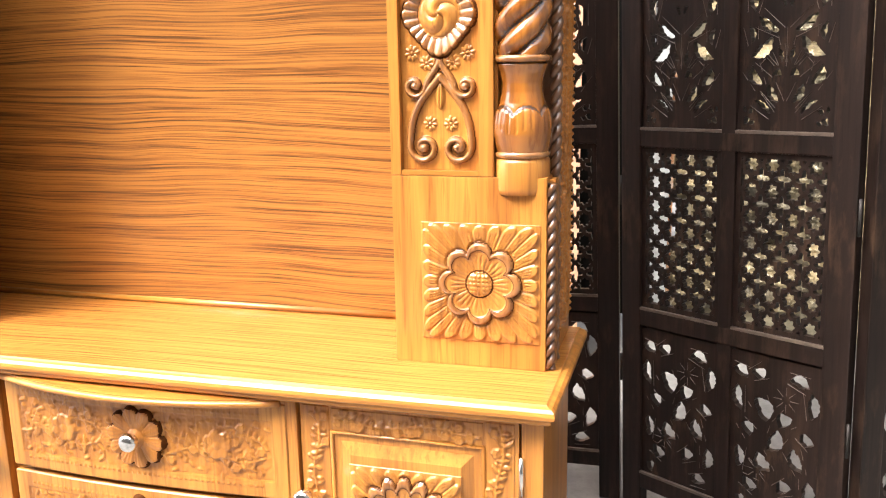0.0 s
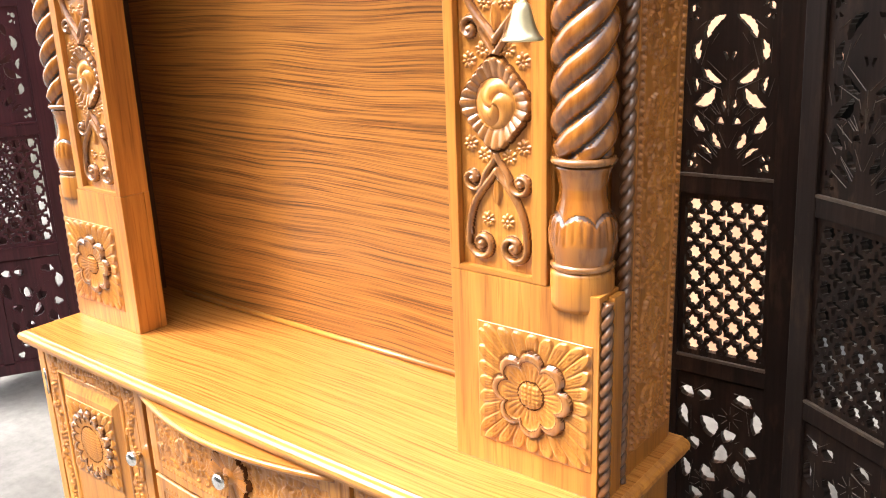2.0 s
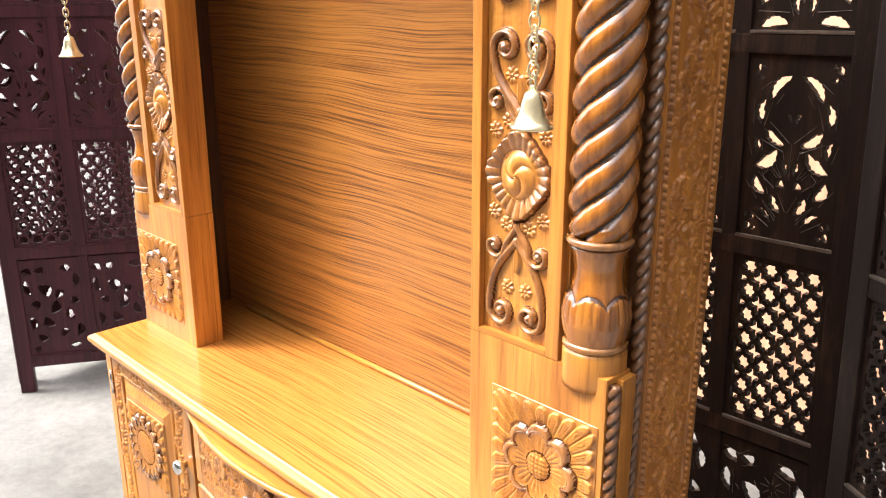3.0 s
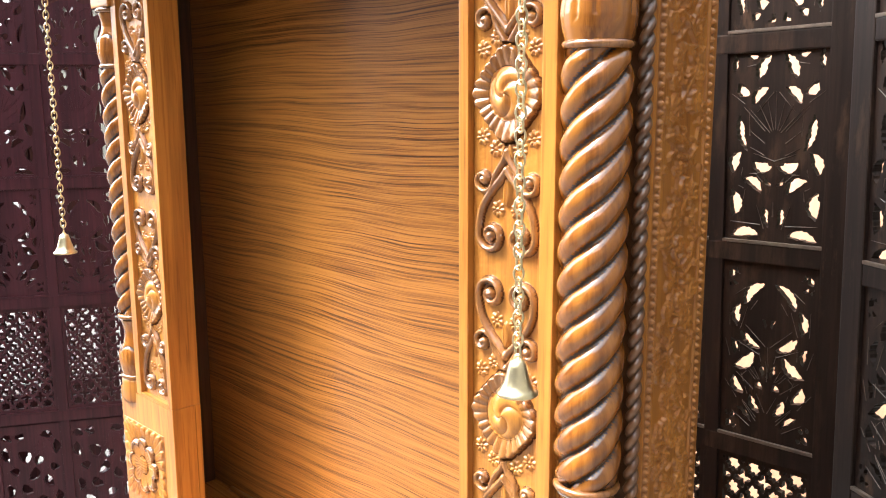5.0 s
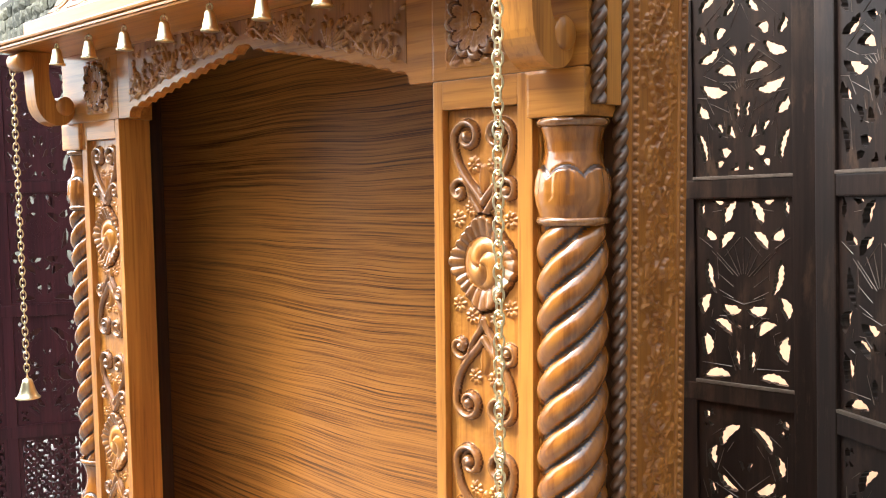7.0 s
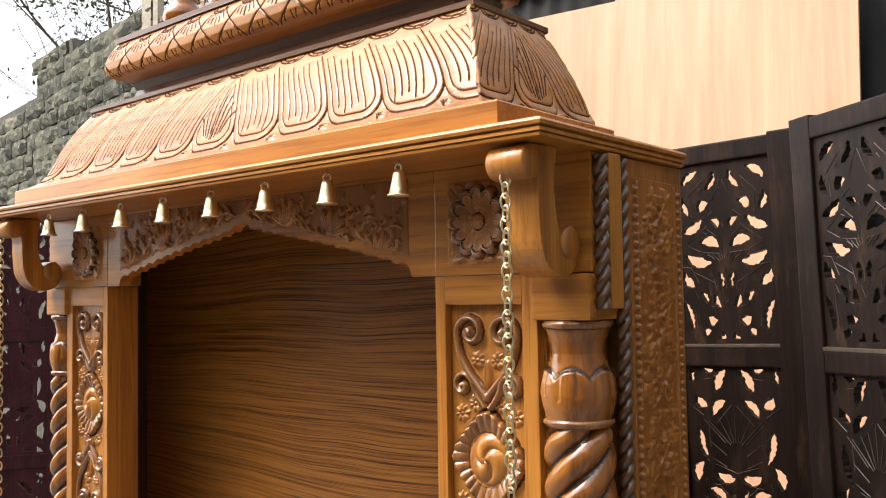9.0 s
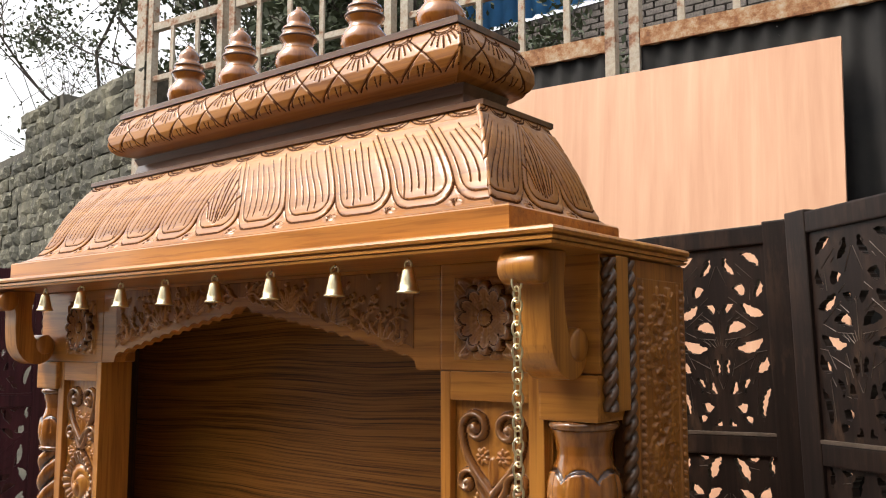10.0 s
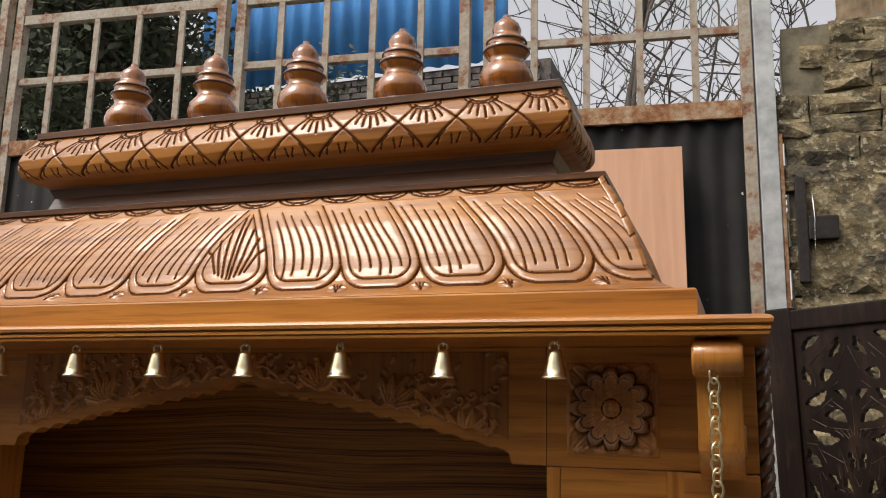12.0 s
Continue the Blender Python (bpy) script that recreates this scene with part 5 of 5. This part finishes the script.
lp = thing("gate_pillar", tuple(GM @ Vector((3.44, 0, 0))), "pale painted steel gate post against the stone wall", "post")
part("post_body", box(-0.035, 0.035, -0.035, 0.035, 0.0, 3.55, 0.003), rust, lp, "", GM @ at(3.445, -0.01, 0))

ply, n, l, b = material("raw_plywood", 0.62)
g1 = noise_tex(n, l, coords(n, l, (26, 26, 1.6)), 1.0, 5, 0.6, 0.4)
g2 = noise_tex(n, l, coords(n, l, (1.5, 1.5, 0.5)), 1.0, 3, 0.5)
c1 = ramp(n, l, g1, [(0.3, (0.58, 0.31, 0.187)), (0.7, (0.70, 0.41, 0.262))])
c2 = ramp(n, l, g2, [(0.35, (0.88, 0.86, 0.84)), (0.65, (1, 1, 1))])
spot = noise_tex(n, l, coords(n, l, (1, 1, 1)), 7.0, 1, 0.4)
c3 = mix(n, l, ramp(n, l, spot, [(0.785, (0, 0, 0)), (0.80, (1, 1, 1))]), mix(n, l, 1.0, c1, c2, "MULTIPLY"), (0.30, 0.13, 0.07))
l.new(c3, b.inputs["Base Color"])
board = thing("plywood_sheet", (-0.13, 1.57, 0.0), "large raw pinkish plywood sheet leaning on the gate", "plywood")
part("sheet", box(0.0, 1.22, -0.009, 0.009, 0.0, 2.575, 0.001), ply, board, "", at(0.476, 1.505, 0.001, 180 + GA) @ pose(0, 0, 0, 6.3, 0, 0))

stone_mat, n, l, b = material("weathered_stone", 0.9)
gp = n.new("ShaderNodeNewGeometry").outputs["Position"]
f1 = noise_tex(n, l, gp, 7.0, 8, 0.72)
f2 = noise_tex(n, l, gp, 60.0, 5, 0.7)
oi = n.new("ShaderNodeObjectInfo")
c1 = ramp(n, l, f1, [(0.34, (0.022, 0.020, 0.014)), (0.45, (0.11, 0.09, 0.052)), (0.54, (0.22, 0.175, 0.095)), (0.66, (0.37, 0.32, 0.20))])
c2 = ramp(n, l, oi.outputs["Random"], [(0.0, (0.72, 0.72, 0.70)), (1.0, (1.1, 1.06, 1.0))])
f3 = noise_tex(n, l, gp, 48.0, 3, 0.6)
f4 = noise_tex(n, l, gp, 9.0, 3, 0.6, 0.8)
c3 = mix(n, l, ramp(n, l, f3, [(0.57, (0, 0, 0)), (0.63, (0.75, 0.75, 0.75))]), mix(n, l, 1.0, c1, c2, "MULTIPLY"), (0.40, 0.36, 0.25))
l.new(mix(n, l, ramp(n, l, f4, [(0.52, (0, 0, 0)), (0.62, (0.75, 0.75, 0.75))]), c3, (0.045, 0.04, 0.03)), b.inputs["Base Color"])
bump(n, l, b, f3, 0.9, 0.012)
moss_mat, n, l, b = material("mossy_dark_stone", 0.95)
f1 = noise_tex(n, l, n.new("ShaderNodeNewGeometry").outputs["Position"], 4.0, 8, 0.72)
oi = n.new("ShaderNodeObjectInfo")
c1 = ramp(n, l, f1, [(0.34, (0.028, 0.03, 0.024)), (0.52, (0.085, 0.085, 0.065)), (0.70, (0.19, 0.18, 0.13))])
lichen = noise_tex(n, l, n.new("ShaderNodeNewGeometry").outputs["Position"], 26.0, 5, 0.7)
c2 = mix(n, l, 1.0, c1, ramp(n, l, oi.outputs["Random"], [(0.0, (0.6, 0.6, 0.6)), (1.0, (1.15, 1.1, 1.0))]), "MULTIPLY")
l.new(mix(n, l, ramp(n, l, lichen, [(0.55, (0, 0, 0)), (0.66, (0.7, 0.7, 0.7))]), c2, (0.30, 0.29, 0.21)), b.inputs["Base Color"])
bump(n, l, b, f1, 0.8, 0.01)
pale_mortar = plain("weathered_mortar", (0.17, 0.15, 0.10), 0.95, 0, 0, 0.6, 14, 0.8)
mortar = plain("dark_mortar", (0.075, 0.07, 0.055), 0.95, 0, 0, 0.5, 20, 0.6)


def stone_mesh(seed):
    """A rough-faced block with uneven, chipped edges."""
    bm = bmesh.new()
    bmesh.ops.create_cube(bm, size=1.0)
    bmesh.ops.subdivide_edges(bm, edges=[e for e in bm.edges if abs(e.verts[0].co.y - e.verts[1].co.y) < 0.5], cuts=2, use_grid_fill=True)
    rnd = random.Random(seed)
    for v in bm.verts:
        rim = max(abs(v.co.x), abs(v.co.z)) > 0.45
        if v.co.y < 0:
            v.co.y += 0.30 if rim else rnd.uniform(-0.25, 0.25)
        v.co += Vector((rnd.uniform(-0.035, 0.035), rnd.uniform(-0.12, 0.12), rnd.uniform(-0.07, 0.07)))
    return from_bm("stone", bm)


STONES = [stone_mesh(k) for k in range(7)]
MOSSY = [stone_mesh(k + 20) for k in range(7)]


def stone_wall(name, x0, y0, rz, length, z0, height_at, row, size, label, seed, mat):
    """A rubble wall from (x0, y0) along rz: a mortar core with stones set proud of it."""
    M = at(x0, y0, 0, rz)
    verts, faces = [], []
    k = max(4, int(length / 0.04))
    for i in range(k + 1):
        s = length * i / k
        h = height_at(s)
        verts += [(s, 0.0, 0), (s, 0.30, 0), (s, 0.30, h - 0.02), (s, 0.0, h - 0.02)]
    for i in range(k):
        for q in range(4):
            faces.append((4 * i + q, 4 * i + (q + 1) % 4, 4 * i + 4 + (q + 1) % 4, 4 * i + 4 + q))
    faces += [(0, 1, 2, 3), tuple(4 * k + q for q in (3, 2, 1, 0))]
    wall = structure(name, data("core", verts, faces), pale_mortar if mat is stone_mat else mortar, label, "wall")
    wall.matrix_basis = M
    WORLD[wall.name] = M.copy()
    rnd = random.Random(seed)
    z = z0
    while z < 4.0:
        h = row * rnd.uniform(0.8, 1.2)
        s = -rnd.uniform(0, size * 0.5)
        while s < length:
            w = size * rnd.uniform(0.6, 1.35)
            sc = max(0.0, min(length, s + w / 2))
            if z + h <= height_at(sc) + 0.03 and s > -0.05 and s + w < length + 0.1:
                me = (STONES if mat is stone_mat else MOSSY)[rnd.randrange(7)]
                ob = part("stone", me, mat, wall, "", M @ at(s + w / 2, -0.008, z + h / 2) @ pose(0, 0, 0, 0, rnd.uniform(-3, 3), 0) @ Matrix.Diagonal((w * rnd.uniform(0.93, 1.03), 0.040 * rnd.uniform(0.6, 1.25), h * rnd.uniform(0.90, 1.06), 1)))
            s += w
        z += h
    return wall


stone_wall("wall_right", 0.762, 1.88, -1.5, 2.3, 0.10, lambda s: 2.985 + (0.02 if int(s * 4) % 2 else 0.0) if s < 1.2 else 2.9, 0.076, 0.165, "weathered rubble stone wall with mossy joints", 3, stone_mat)
stone_wall("wall_left", -6.9, 2.09, -8.0, 4.18, 2.0, lambda s: 2.93 if s < 2.48 else (3.17 if s < 3.1 else 3.08), 0.098, 0.185, "dark mossy rubble stone wall beside the gate", 5, moss_mat)

# old render smeared over the lower courses of the wall
nx, nz = 110, 60
XX, ZZ = np.meshgrid(np.linspace(0.02, 1.6, nx), np.linspace(1.4, 2.78, nz))
lump = 0.6 * value_noise(XX / 0.16, ZZ / 0.10, 4) + 0.4 * value_noise(XX / 0.05, ZZ / 0.035, 7) + 0.25 * value_noise(XX / 0.018, ZZ / 0.014, 9)
depth = -0.004 - 0.032 * lump + 0.045 * np.clip((ZZ - 2.42) / 0.25, 0, 1)
idx = np.arange(nx * nz).reshape(nz, nx)
quads = np.stack([idx[:-1, :-1], idx[:-1, 1:], idx[1:, 1:], idx[1:, :-1]], -1).reshape(-1, 4).tolist()
part("render_coat", data("render_coat", np.stack([XX, depth, ZZ], -1).reshape(-1, 3).tolist(), quads, True), stone_mat, bpy.data.objects["wall_right"], "olive-grey crumbling render", at(0.762, 1.88, 0, -1.5))

# ---- far background ----
blue_sheet = plain("blue_painted_sheet", (0.06, 0.27, 0.62), 0.55, 0, 0, 0.25, 1.5, 0.05)
grey_brick = plain("grey_brick", (0.12, 0.105, 0.095), 0.9, 0, 0, 0.45, 30, 0.3)
shed = thing("blue_shed", (-4.0, 8.6, 0), "grey brick shed with a blue corrugated upper wall", "building")
part("brick_wall", box(-8.5, -1.4, 8.55, 11.0, 0.0, 5.93, 0.01), grey_brick, shed)
part("blue_wall", corrugated(4.3, 5.93, 8.2, 0.24, 0.035), blue_sheet, shed, "blue corrugated sheet", at(-6.2, 8.45, 0))
part("roof", box(-6.3, -1.7, 8.42, 11.2, 8.2, 8.32, 0.01), blue_sheet, shed)
BR = box(-0.11, 0.11, -0.03, 0.03, -0.035, 0.035, 0.006)
rnd = random.Random(17)
for j in range(12):
    for i in range(22):
        x = -6.9 + 0.245 * i + (0.12 if j % 2 else 0)
        part("brick", BR, grey_brick, shed, "", at(x, 8.53, 4.95 + 0.082 * j))

bark = plain("grey_bark", (0.085, 0.07, 0.06), 0.9, 0, 0, 0.35, 8, 0.6)
leaf_mat = plain("dark_foliage", (0.05, 0.065, 0.028), 0.6, 0, 0, 0.5, 2.0, 0.1)


def tree(x, y, height, seed, leaves, label, spread=0.5, first=0.35):
    rnd = random.Random(seed)
    th = thing("tree", (x, y, 0), label, "tree")
    verts, faces, tips = [], [], []

    def limb(p, d, L, r, depth):
        segs = 5
        pts = [p.copy()]
        for k in range(segs):
            d = (d + Vector((rnd.uniform(-1, 1), rnd.uniform(-1, 1), rnd.uniform(-0.5, 0.8))) * 0.17).normalized()
            pts.append(pts[-1] + d * L / segs)
        n2 = 6 if depth < 2 else 4
        o = len(verts)
        for k, q in enumerate(pts):
            rr2 = max(0.0065, r * (1 - 0.55 * k / segs))
            a = d.orthogonal().normalized()
            c = d.cross(a)
            for m2 in range(n2):
                t = 2 * math.pi * m2 / n2
                verts.append(q + a * (rr2 * math.cos(t)) + c * (rr2 * math.sin(t)))
        for k in range(segs):
            for m2 in range(n2):
                j = (m2 + 1) % n2
                faces.append((o + k * n2 + m2, o + k * n2 + j, o + (k + 1) * n2 + j, o + (k + 1) * n2 + m2))
        if depth >= 3:
            tips.extend(pts[1:])
        if depth < 5:
            for k in range(2 if depth == 0 else 3):
                at_k = rnd.randint(2, segs)
                side = Vector((rnd.uniform(-1, 1), rnd.uniform(-1, 1), rnd.uniform(-0.2, 0.7))).normalized()
                limb(pts[at_k], (d * (1 - spread) + side * (spread + 0.25)).normalized(), L * rnd.uniform(0.55, 0.78), r * 0.52, depth + 1)

    for k in range(3):
        limb(Vector((0, 0, height * first * k * 0.5)) if k else Vector((0, 0, 0)), Vector((rnd.uniform(-0.3, 0.3), rnd.uniform(-0.2, 0.2), 1)).normalized(), height * 0.5, 0.10 - 0.02 * k, 0)
    part("trunk", data("trunk", [v + Vector((x, y, 0)) for v in verts], faces, True), bark, th, "bare grey trunk and branching limbs")
    if leaves:
        lv, lf = [], []
        for k in range(leaves):
            p = tips[rnd.randrange(len(tips))] + Vector((rnd.gauss(0, 0.16), rnd.gauss(0, 0.16), rnd.gauss(0, 0.16))) + Vector((x, y, 0))
            a = Vector((rnd.gauss(0, 1), rnd.gauss(0, 1), rnd.gauss(0, 1))).normalized()
            c = a.orthogonal().normalized()
            s2 = rnd.uniform(0.03, 0.065)
            o = len(lv)
            lv += [p - a * s2, p + c * s2 * 0.45, p + a * s2, p - c * s2 * 0.45]
            lf.append((o, o + 1, o + 2, o + 3))
        part("crown", data("crown", lv, lf), leaf_mat, th, "sparse dark leaves")
    return th


tree(-0.6, 7.2, 7.5, 5, 0, "leafless tree with thin crooked branches behind the gate")
tree(0.9, 9.0, 8.0, 8, 0, "leafless tree with thin crooked branches behind the gate")
tree(-7.2, 6.2, 7.5, 11, 42000, "dark sparse evergreen tree behind the gate", 0.55, 0.2)
tree(-9.2, 6.8, 7.5, 14, 36000, "dark sparse evergreen tree behind the gate", 0.55, 0.2)
tree(-12.5, 7.0, 8.0, 21, 1500, "thin tree with few leaves behind the stone wall")

# a thick ridged trunk behind the stone wall
verts, faces = [], []
for i in range(7):
    for k in range(48):
        a = 2 * math.pi * k / 48
        r = (0.30 - 0.012 * i) * (1.0 + (0.05 if k % 2 else -0.05) + 0.02 * math.sin(5 * a + i))
        verts.append((1.30 + r * math.cos(a), 2.75 + r * math.sin(a), 0.9 * i))
for i in range(6):
    for k in range(48):
        j = (k + 1) % 48
        faces.append((i * 48 + k, i * 48 + j, (i + 1) * 48 + j, (i + 1) * 48 + k))
faces.append(tuple(6 * 48 + k for k in range(48)))
stump = thing("old_tree", (1.30, 2.75, 0), "thick trunk with ridged tan bark behind the stone wall", "tree")
part("trunk", data("trunk", verts, faces), plain("ridged_tan_bark", (0.20, 0.145, 0.085), 0.9, 0, 0, 0.5, 14, 0.6), stump)

# added plain walls, out of view, that block sky light behind and beside the camera
unseen_wall_grey = plain("grey_cement_plaster", (0.13, 0.122, 0.11), 0.9, 0, 0, 0.25, 3, 0.2)
structure("unseen_wall_back", box(-7.0, 3.5, -4.6, -4.3, 0.0, 4.2, 0.01), unseen_wall_grey, "added unseen grey wall that blocks sky light", "wall")
structure("unseen_wall_side", box(2.3, 2.6, -4.3, 1.75, 0.0, 3.7, 0.01), unseen_wall_grey, "added unseen grey wall that blocks sky light", "wall")
